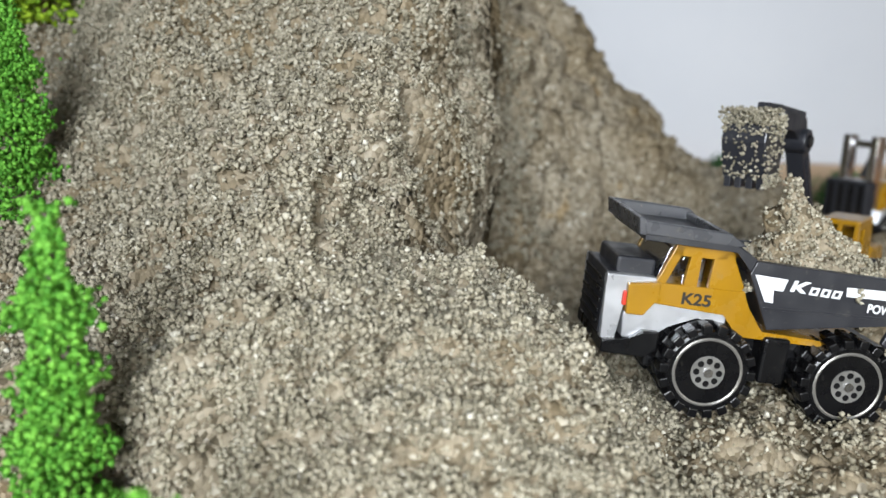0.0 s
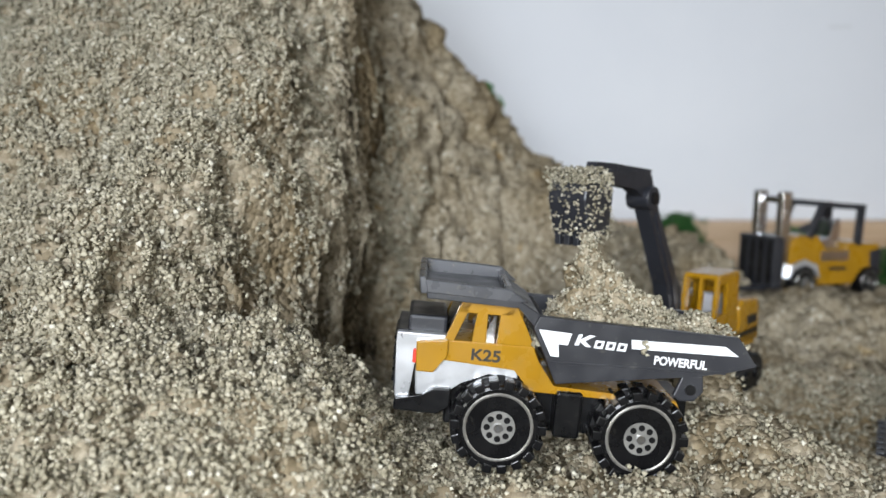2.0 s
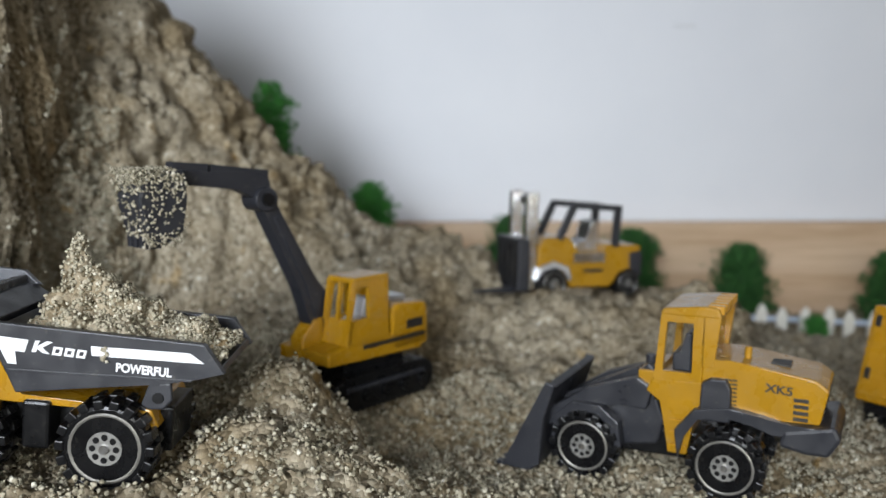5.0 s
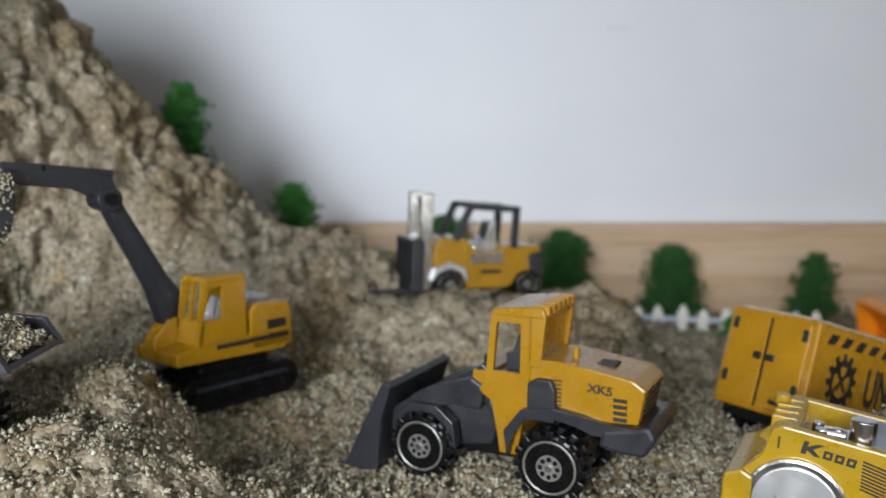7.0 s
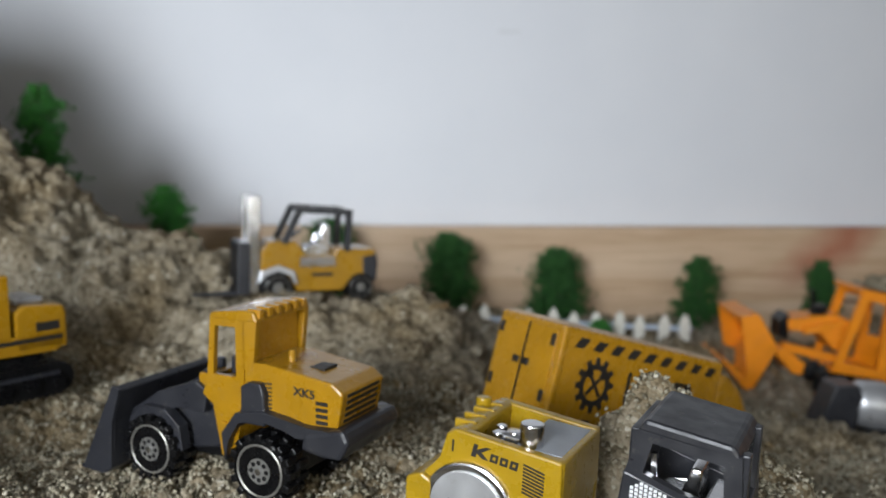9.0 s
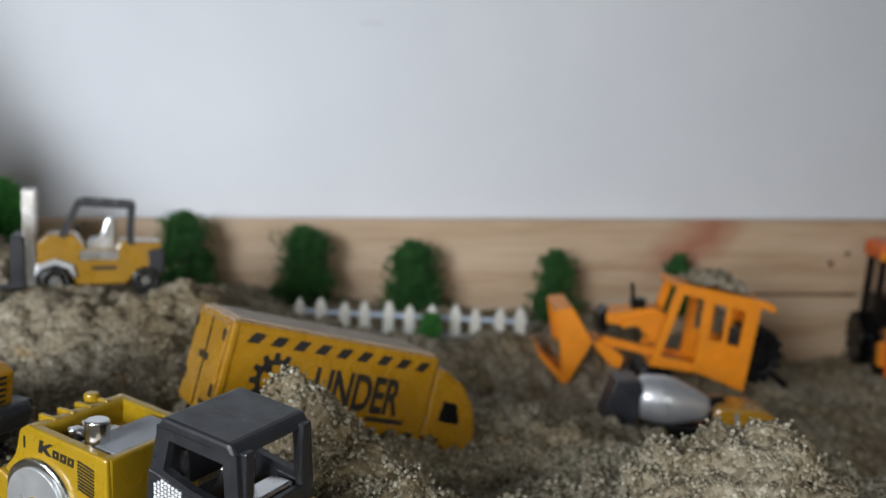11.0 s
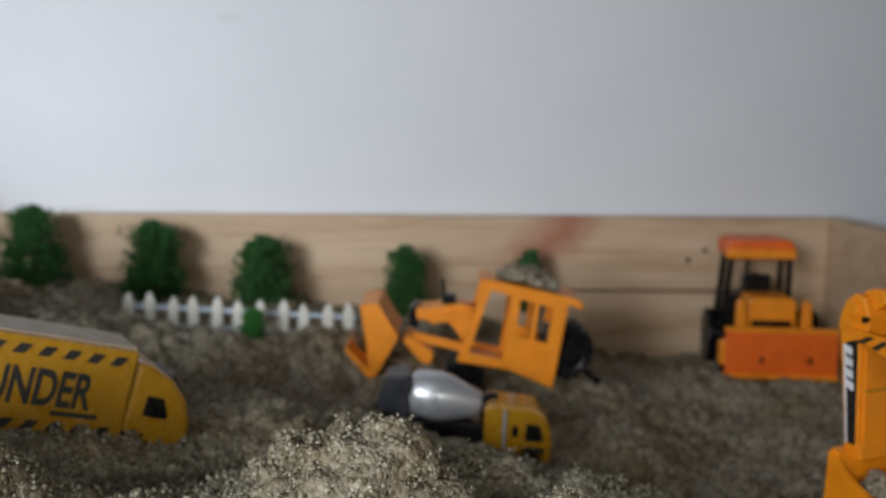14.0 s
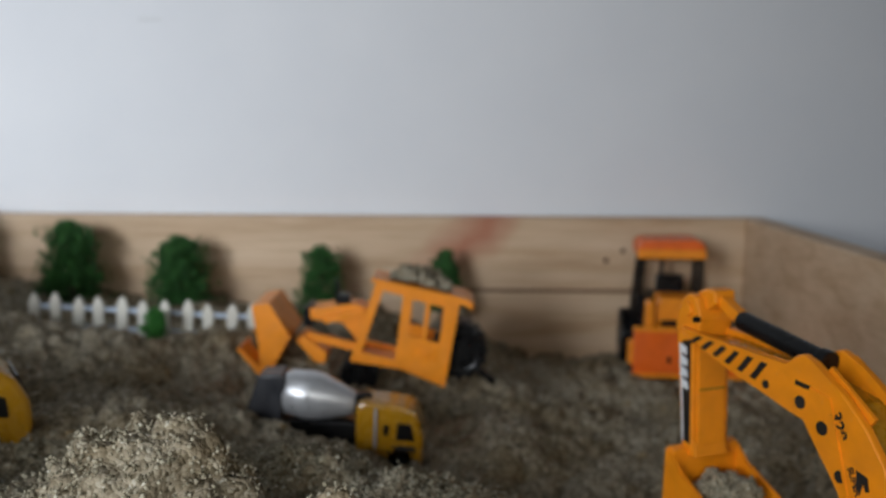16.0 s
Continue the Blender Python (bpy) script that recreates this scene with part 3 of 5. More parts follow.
    lug = prism([(24.2, 10.5), (26, 15.8), (31, 16), (31.5, 12), (29.5, 9.6), (26, 9.4)], 2.2, 3.6, 0.4)
    part("hinge_lug", lug, GREY, t, "dark grey bed hinge")
    part("hinge_pin", cyl((28.2, 2.2, 12.4), 1.3, 0.8), BLACK, t)
    # the canopy over the cab: a tray with raised lips
    part("canopy", prism([(-36.6, 29.4), (-36.8, 31.2), (-15.2, 31.0), (-9.6, 27.8), (-10.6, 24.4), (-14.6, 29.2)], 1.6, 33.4, 0.3), GREY, t, "dark grey canopy over the cab")
    part("canopy_lip", prism([(-36.8, 30.8), (-37.6, 34.0), (-17.0, 33.2), (-12.6, 30.4), (-15.2, 30.4)], 1.2, 3.0, 0.4), SCUFFED, t, "scuffed dark grey canopy edge")
    part("canopy_lip", prism([(-36.8, 30.8), (-37.6, 34.6), (-17.0, 34.0), (-12.6, 30.4), (-15.2, 30.4)], 32, 33.8, 0.4), SCUFFED, t)
    part("canopy_front_lip", prism([(-38.2, 30.6), (-38.8, 34.6), (-37.2, 34.6), (-36.4, 30.6)], 1.2, 33.8, 0.4), SCUFFED, t)
    part("canopy_back_lip", mm(-17.8, -16.2, 2, 33, 30.6, 33.0, 0.4), SCUFFED, t)
    # stripes and words on the near side
    bm = prism([(-9.6, 24.3), (-1.6, 23.9), (-2.4, 21.0), (-4.6, 21.1), (-4.2, 18.0), (-6.2, 18.1)], 1.45, 1.62, 0)
    part("stripe", bm, WHITE, t, "white stripe")
    part("stripe", prism([(12.6, 23.6), (35.2, 23.8), (38.6, 21.6), (12.9, 21.4)], 1.45, 1.62, 0), WHITE, t, "white stripe")
    # the maker's mark: slanted white bars
    bm = prism([(-0.8, 21.2), (0.0, 23.9), (1.0, 23.9), (0.4, 22.6), (2.6, 23.9), (4.0, 23.8), (1.6, 22.4), (3.2, 21.0), (1.8, 21.1), (0.4, 22.1), (0.2, 21.2)], 1.4, 1.62, 0)
    for k in range(3):
        x = 3.8 + 2.75 * k
        ring_plate([(x, 20.9 - 0.1 * k), (x + 2.1, 20.8 - 0.1 * k), (x + 2.5, 22.7 - 0.1 * k), (x + 0.4, 22.8 - 0.1 * k)], [(x + 0.6, 21.3 - 0.1 * k), (x + 1.6, 21.3 - 0.1 * k), (x + 1.9, 22.3 - 0.1 * k), (x + 0.9, 22.3 - 0.1 * k)], 1.4, 1.62, bm)
    part("maker_mark", bm, WHITE, t, "white maker's mark")
    lettering("lettering", "POWERFUL", 2.9, WHITE, t, (18.4, 1.45, 18.2), (90, 1.5, 0), 0.0, 0.86)
    lettering("lettering", "K25", 3.9, DECAL, t, (-25.0, 4.3, 14.9), (90, 1.0, 0), 0.0, 1.15)
    return t


m = pose(0.0812, 0.1935, 0.0995, 0, 5.2, 2)
dump_truck(m)
crumb = grains("sand_crumb", np.array([m @ Vector((0.0160 + 0.0006 * math.sin(5 * k), 0.0010, 0.0236 - 0.0004 * k)) for k in range(9)]), np.full(9, 0.0006), "small sand crumb stuck to the truck's stripe", GRAIN)
pile = heap("sand_load", 26, 13.8, 19, None, 0.7, "heap of coarse sand lying in the truck bed", 6000,
            lambda a, b: 1.0 * np.exp(-((a + 0.52) / 0.22) ** 2 - (b / 0.6) ** 2) + 0.72 * np.exp(-((a + 0.12) / 0.48) ** 2 - (b / 0.8) ** 2) + 0.25 * np.exp(-((a - 0.7) / 0.3) ** 2 - (b / 0.8) ** 2) - 0.12)
pile.matrix_world = m @ pose(0.0155, 0.0175, 0.0232)


# ---- tracked excavator ----
def crawler_track(parent, x0, x1, y0, y1, r):
    """A belt round two wheels, with its plates."""
    bm = bmesh.new()
    n = 10
    pts = [(x1 + r * math.sin(math.pi * k / n), r - r * math.cos(math.pi * k / n)) for k in range(n + 1)] + [(x0 - r * math.sin(math.pi * k / n), r + r * math.cos(math.pi * k / n)) for k in range(n + 1)]
    prism(pts, y0, y1, 0.5, bm)
    tr = part("track", bm, BLACK, parent, "black plastic crawler track")
    for k in range(16):
        x = x0 + (x1 - x0) * k / 15
        for z in (0.1, 2 * r - 0.1):
            part("track_plate", mm(x - 0.7, x + 0.7, y0 - 0.3, y1 + 0.3, z - 0.5, z + 0.5, 0.1), BLACK, tr)
    for k in range(5):
        part("roller", cyl((x0 + (x1 - x0) * k / 4, y0 - 0.3, r * 0.8), r * 0.42, 1.4, seg=18), RUBBER, tr)
    part("guard", mm(x0, x1, y0 - 0.9, y0, r * 1.25, r * 1.5, 0.1), GREY, tr)
    return tr


BODY_SIZE = Matrix.Diagonal((1.2, 1, 1.1, 1))


def excavator(m):
    e = thing("tracked_excavator", m, "yellow toy tracked excavator with a dark grey arm", "toy excavator")
    crawler_track(e, -17, 21, 0, 8, 5.8)
    crawler_track(e, -17, 21, 22, 30, 5.8)
    part("undercarriage", mm(-10, 14, 6, 24, 4, 13, 0.6), BLACK, e)
    part("platform", prism([(-19, 15), (-19, 19), (-9, 21), (20, 21), (21, 16.5), (18, 14)], 2, 28, 0.6), YELLOW, e, "yellow turning platform")
    part("counterweight", prism([(6, 20), (6, 28.6), (9, 30.6), (20.6, 29.6), (21.6, 27), (21.6, 15), (6, 15)], 2, 28, 1.0), YELLOW, e, "yellow engine housing")
    part("vent_stripe", mm(-6, 20, 1.8, 2.2, 18.2, 19.6, 0), DECAL, e, "black stripe")
    part("vent", mm(12, 19, 1.8, 2.2, 21.5, 24.5, 0), DECAL, e, "black engine vent")
    part("engine_lid", mm(8, 17, 8, 24, 30, 32, 0.8), SILVER, e, "silver engine lid")
    bm = bmesh.new()
    for y0, y1 in ((2.0, 3.6), (13.4, 15.0)):
        ring_plate([(-12, 20), (4.5, 20), (4.5, 40), (-9, 40)], [(-10.0, 28), (-3.4, 28), (-3.4, 38), (-7.8, 38)], y0, y1, bm)
        ring_plate([(-3.4, 28), (4.5, 28), (4.5, 40), (-3.4, 40)], [(-1.6, 29.5), (2.6, 29.5), (2.6, 37.5), (-1.6, 37.5)], y0 + 0.1, y1 - 0.1, bm)
    part("cab", bm, YELLOW, e, "yellow cab with open windows")
    part("cab_roof", mm(-9.4, 4.8, 1.8, 15.2, 39.2, 41.2, 0.7), YELLOW, e)
    part("cab_front", prism([(-12.2, 20), (-10.4, 28), (-9.2, 28), (-10.6, 20)], 2, 15, 0.1), YELLOW, e)
    for y in (2.2, 7.6, 13.6):
        part("cab_post", bar((-11.0, y + 0.6, 27.5), (-9.2, y + 0.6, 40), 1.2, 1.2), YELLOW, e)
    part("cab_wall", mm(3.4, 4.6, 2.6, 14.4, 20, 40), YELLOW, e)
    part("seat", prism([(-7, 20), (-7, 27), (-3.6, 28), (-2.4, 34), (-0.4, 34), (-0.6, 20)], 5, 12, 0.6), SILVER, e, "silver seat")
    # the arm: boom, stick, bucket
    part("boom_foot", prism([(-19, 17), (-19, 22), (-14, 28), (-11, 28), (-11, 17)], 15.5, 22, 0.5), YELLOW, e)
    part("boom", prism([(-14.5, 22), (-18.5, 38), (-30.5, 62.5), (-32.5, 67.5), (-28.5, 69.5), (-25.5, 63), (-14.0, 42), (-9.5, 36), (-8.5, 24)], 15.8, 21.4, 0.5), GREY, e, "dark grey plastic boom")
    part("boom_rib", prism([(-13.6, 27), (-17.0, 39), (-27.5, 60.5), (-25.8, 61.4), (-15.2, 41), (-11.6, 33)], 15.2, 22, 0.2), GREY, e)
    part("elbow_joint", cyl((-30.2, 18.6, 66.2), 3.6, 8.4, seg=24, bevel=0.4), GREY, e)
    part("elbow_pin", cyl((-30.2, 14.2, 66.2), 1.9, 1.2, seg=18), BLACK, e)
    part("stick", prism([(-27.5, 69.0), (-28.5, 73.0), (-35, 74.4), (-48, 74.9), (-58, 75.8), (-59, 73.2), (-52, 71.2), (-38, 69.8), (-33.6, 66.6)], 16.2, 21.0, 0.5), GREY, e, "dark grey plastic stick")
    part("stick_ram", bar((-28, 18.6, 73.4), (-46, 18.6, 75.6), 3.0, 2.4), GREY, e)
    part("bucket_link", bar((-47, 18.6, 75.6), (-57, 18.6, 76.4), 3.6, 2.8), GREY, e)
    b = prism([(-56, 76), (-59.5, 75), (-67.5, 73), (-68.4, 68), (-66, 58.5), (-62, 56), (-57, 59.5), (-55.5, 68)], 12, 25, 0.5)
    part("bucket", b, GREY, e, "dark grey bucket covered in sand grains")
    for k in range(4):
        part("tooth", mm(-66.5, -63, 12.4 + 3.2 * k, 14.4 + 3.2 * k, 55.6, 58.5, 0.2), GREY, e)
    for child in e.children:
        if not child.name.startswith("track"):
            child.matrix_local = BODY_SIZE
    return e


m = pose(0.1528, 0.2977, 0.0765, 0, 0, 50)
excavator(m)
m = m @ BODY_SIZE
rr = np.random.default_rng(9)
n_ = 900
q = np.stack([rr.uniform(-68, -56, n_), 11.8 + rr.normal(size=n_) * 0.3, rr.uniform(56, 75, n_)], -1)
face = rr.random(n_) < 0.5  # the outer face of the bucket
q[face, 1] = rr.uniform(12, 25, face.sum())
q[face, 0] = np.interp(q[face, 2], [56, 58.5, 68, 73], [-62, -66, -68.5, -67.5]) - 0.2
keep = (rr.random(n_) < 0.3) | (np.abs(q[:, 2] - 57.5) < 2.0) | (q[:, 2] > 70)
top = np.stack([rr.uniform(-70, -58, 700), rr.uniform(11, 26, 700), 72.5 + 4.0 * rr.random(700)], -1)
q = np.concatenate([q[keep], top]) * U
q = np.array([m @ Vector(v) for v in q])
grains("bucket_sand", q, rr.uniform(0.0003, 0.0007, len(q)), "coarse sand grains stuck to the excavator bucket", GRAIN)


# ---- wheel loader ----
def wheel_loader(m):
    w = thing("wheel_loader", m, "yellow toy wheel loader with a dark grey bucket", "toy loader")
    for x, r in ((-21.7, 10.6), (21.7, 10.9)):
        wheel(w, x, 0, r, r, 9, True, 16)
        wheel(w, x, 34, r, r, 9, False, 16)
    part("chassis", mm(-24, 30, 9.5, 24.5, 8, 17, 0.8), BLACK, w)
    part("front_frame", prism([(-27, 14), (-25, 24), (-12, 30), (-2, 30), (2, 20), (0, 12), (-18, 9)], 8, 26, 0.8), GREY, w, "dark grey front frame")
    part("cab_base", prism([(-3, 30.5), (-1, 35), (14, 35), (15, 28), (12, 27.5), (9.8, 11.5), (4.0, 11.5), (1.8, 28)], 4.0, 30, 0.5), YELLOW, w, "yellow cab base with a step panel")
    for k in range(3):
        part("step", mm(4.4, 9.6, 3.6, 4.2, 14 + 4 * k, 14.7 + 4 * k, 0.1), AMBER, w)
    part("ledge", mm(-6, 0, 6, 28, 31, 36.5, 0.5), YELLOW, w)
    part("beacon", cyl((-4, 14, 38), 1.7, 3.4, "z", 14, bevel=0.5), GREY, w)
    part("arm_tower", prism([(-7, 26), (-6, 36), (-3, 38.5), (-0.6, 36), (-1, 26)], 6.5, 9.5, 0.5), GREY, w)
    for y0, y1 in ((4.0, 5.6), (28.4, 30)):
        part("cab_side", ring_plate([(-0.8, 34.6), (13.5, 34.6), (14.2, 56), (1.2, 56)], [(1.8, 37.5), (10.6, 37.5), (10.8, 53), (3.0, 53)], y0, y1), YELLOW, w, "yellow cab side with an open window")
    part("cab_roof", prism([(0.6, 55), (1.6, 57.2), (14, 58.6), (18.0, 58.2), (19, 55)], 3.8, 30.2, 0.7), YELLOW, w, "yellow cab roof")
    for k in range(6):
        part("roof_rib", mm(14.5, 19.4, 5 + 4.2 * k, 7 + 4.2 * k, 56.2, 58.9, 0.3), AMBER, w)
    part("cab_back", mm(13.2, 15.6, 5.4, 28.6, 33, 56, 0.3), YELLOW, w)
    part("cab_corner", prism([(13, 40), (13.4, 56.5), (18.8, 56), (17.0, 40)], 4.0, 6.2, 0.3), YELLOW, w)
    part("cab_corner", prism([(13, 40), (13.4, 56.5), (18.8, 56), (17.0, 40)], 27.8, 30, 0.3), YELLOW, w)
    part("rear_pane", mm(15.7, 16.0, 7, 27, 41, 55, 0), AMBER, w)
    part("seat", prism([(3.4, 36), (3.4, 42), (6.6, 42), (7.2, 48.5), (9.2, 48.5), (9.2, 36)], 10, 24, 0.7), GREY, w, "dark grey seat")
    part("hood", prism([(13, 26), (13.5, 42.5), (22, 42.8), (45.0, 39.6), (48.6, 37.0), (46.6, 26.4), (27, 26)], 4.2, 26.4, 0.7), YELLOW, w, "yellow engine hood")
    part("hood_vent", mm(32, 37.5, 11.5, 18, 40.4, 41.5, 0.1), DECAL, w, "dark vent on the hood")
    part("exhaust_knob", cyl((25.5, 12, 44.0), 1.1, 4.0, "z", 14, bevel=0.4), YELLOW, w)
    for k in range(5):
        z = 27.4 + 1.95 * k
        part("rear_louvre", prism([(46.4 + 0.37 * k, z), (47.1 + 0.37 * k, z + 0.1), (47.3 + 0.37 * k, z + 1.0), (46.6 + 0.37 * k, z + 1.1)], 7, 23.6, 0), DECAL, w, "dark rear louvre")
    for k in range(4):
        part("side_slot", mm(39.4, 43.4, 4.0, 4.3, 27.0 + 1.9 * k, 28.1 + 1.9 * k, 0), DECAL, w, "black slot")
    for k in range(10):
        part("side_vent", mm(17.2, 23.8, 4.0, 4.3, 25.4 + 1.25 * k, 25.9 + 1.25 * k, 0), DECAL, w)
    lettering("lettering", "XK5", 3.5, DECAL, w, (31.6, 4.1, 34.8), (90, 3.5, 0), 0.0, 1.15)
    part("fender", prism([(7.6, 11), (9.4, 19), (13, 24.5), (21, 26.4), (29, 24.5), (34, 22.5), (47, 22.5), (47, 26.2), (36, 26.4), (31, 27.6), (22, 29), (12, 27.2), (6.4, 20)], 1.2, 10, 0.4), GREY, w, "dark grey rear fender")
    part("fender", prism([(7.6, 11), (9.4, 19), (13, 24.5), (21, 26.4), (29, 24.5), (34, 22.5), (47, 22.5), (47, 26.2), (36, 26.4), (31, 27.6), (22, 29), (12, 27.2), (6.4, 20)], 24, 32.8, 0.4), GREY, w, "dark grey rear fender")
    part("air_filter", prism([(13.4, 24), (13.8, 35.5), (16.5, 37.2), (21, 37.2), (22.4, 34), (22.4, 24)], 2.0, 5.2, 0.6), GREY, w, "dark grey side box")
    part("rear_bumper", prism([(36, 19.6), (37, 24.5), (50.6, 27.6), (52.6, 24), (49.4, 18.2), (43, 18.2)], 0.8, 29.4, 1.2), GREY, w, "dark grey rear bumper")
    for y0, y1 in ((4.5, 8.5), (25.5, 29.5)):
        part("lift_arm", prism([(-1, 31), (-6, 34), (-22, 28.5), (-38, 18), (-40, 10), (-37, 9), (-34, 15.5), (-21, 23.5), (-12, 25), (-3, 24)], y0, y1, 0.5), GREY, w, "dark grey lift arm")
    part("lift_ram", bar((-7, 17, 33), (-33, 17, 20), 4.0, 4.0), GREY, w)
    for y0, y1 in ((2.0, 6.0), (28, 32)):
        part("front_fender", prism([(-33, 11), (-32, 19), (-26, 24), (-17, 24), (-11, 19), (-10, 11), (-12.4, 11), (-13.4, 17.6), (-18, 21.6), (-25, 21.6), (-30, 17.6), (-31, 11)], y0, y1, 0.3), GREY, w, "dark grey front fender")
    bk = prism([(-35, 3), (-34, 19), (-30, 29.5), (-32, 31), (-37, 21), (-39.5, 8), (-45, 2.6), (-48, 1.6), (-48, 0.6), (-38, 0.6)], -3, 37, 0.4)
    part("bucket", bk, GREY, w, "dark grey loader bucket")
    for y0, y1 in ((-3.6, -2.4), (36.4, 37.6)):
        part("bucket_cheek", prism([(-35, 3), (-33.8, 19), (-30, 30), (-33, 31), (-41, 15), (-48, 1.2), (-39, 0.6)], y0, y1, 0.2), GREY, w)
    for k in range(7):
        part("tooth", mm(-50.5, -47, -2 + 5.8 * k, 0.6 + 5.8 * k, 0.4, 1.5, 0.2), GREY, w)
    return w


wheel_loader(pose(0.2365, 0.2515, 0.0645, 0, 0, -26) @ Matrix.Diagonal((0.97, 1, 0.955, 1)))


# ---- forklift ----
def forklift(m):
    f = thing("forklift", m, "yellow and grey toy forklift with a chrome mast", "toy forklift")
    for x, r in ((0, 7.4), (42, 6.8)):
        wheel(f, x, 0, r, r, 7, True, 14)
        wheel(f, x, 28, r, r, 7, False, 14)
    part("chassis", mm(-4, 46, 6, 22, 4, 12, 0.8), BLACK, f)
    part("body", prism([(-8, 14), (-8, 26), (-4, 30), (9, 30), (14, 22), (34, 23), (50, 24), (50, 9), (44, 14), (38, 13), (33, 5), (9, 5), (6, 14), (0, 17)], 2.5, 25.5, 0.8), YELLOW, f, "yellow body")
    part("counterweight", prism([(44, 9), (43, 22), (50.4, 23.6), (51.4, 20), (51, 10)], 2.2, 25.8, 0.8), GREY, f, "dark grey counterweight")
    part("rear_hood", prism([(28, 22), (30, 26.5), (50, 25.6), (50.4, 22)], 3, 25, 0.8), YELLOW, f)
    part("front_fender", prism([(-9.5, 9), (-8, 15.6), (0, 18.6), (8, 15.5), (10, 9), (8.4, 9), (6, 14), (0, 16), (-6, 14)], 0.6, 5, 0.4), SILVER, f, "silver front fender")
    part("seat", prism([(14, 21), (15, 27), (22, 27.5), (24, 38), (28, 38), (28, 21)], 8, 20, 0.9), CHROME, f, "chrome seat")
    part("side_panel", mm(11, 29, 2.0, 2.6, 17.4, 22.4, 0.1), CHROME, f, "chrome side panel")
    part("steering_wheel", cyl((11, 14, 33), 3.4, 0.9, pose(0, 0, 0, 0, -35), 20), GREY, f)
    part("label_bar", mm(17, 28, 2.2, 2.5, 12.4, 14.2, 0), DECAL, f, "small black label bar")
    for y in (3.2, 24.8):
        for p, q, k in (((3, 29), (11, 46), 3.0), ((10.4, 45.8), (37.4, 44.4), 3.0), ((36, 45), (35, 25), 3.0)):
            part("cage_bar", bar((p[0], y, p[1]), (q[0], y, q[1]), k, k), GREY, f, "dark grey roll cage bar")
    for x, z in ((11, 46), (20, 45.6), (28, 45.2), (36, 44.6)):
        part("cage_bar", bar((x, 3, z), (x, 25, z), 2.2, 2.0), GREY, f, "dark grey roll cage bar")
    for y in (3.5, 20.5):
        part("mast_rail", mm(-14.4, -8.5, y, y + 4.2, 4, 52, 0.5), CHROME, f, "chrome mast rail")
    part("mast_beam", mm(-12.5, -9, 7, 21, 46, 49.5, 0.5), CHROME, f)
    part("mast_beam", mm(-12.5, -9, 7, 21, 28, 30, 0.5), CHROME, f)
    part("load_carriage", mm(-19.5, -13.4, 1, 27, 4, 29.5, 0.7), GREY, f, "dark grey fork carriage")
    for k in range(4):
        part("carriage_groove", mm(-20.0, -19.4, 3 + 6.2 * k, 5.4 + 6.2 * k, 6, 28, 0.2), BLACK, f)
    for y in (6, 18):
        part("fork", prism([(-19, 3), (-19, 5.4), (-40, 4.2), (-40, 3.2)], y, y + 4, 0.2), GREY, f, "dark grey fork")
    return f


forklift(pose(0.2255, 0.4230, 0.0895, 0, 2, 22))


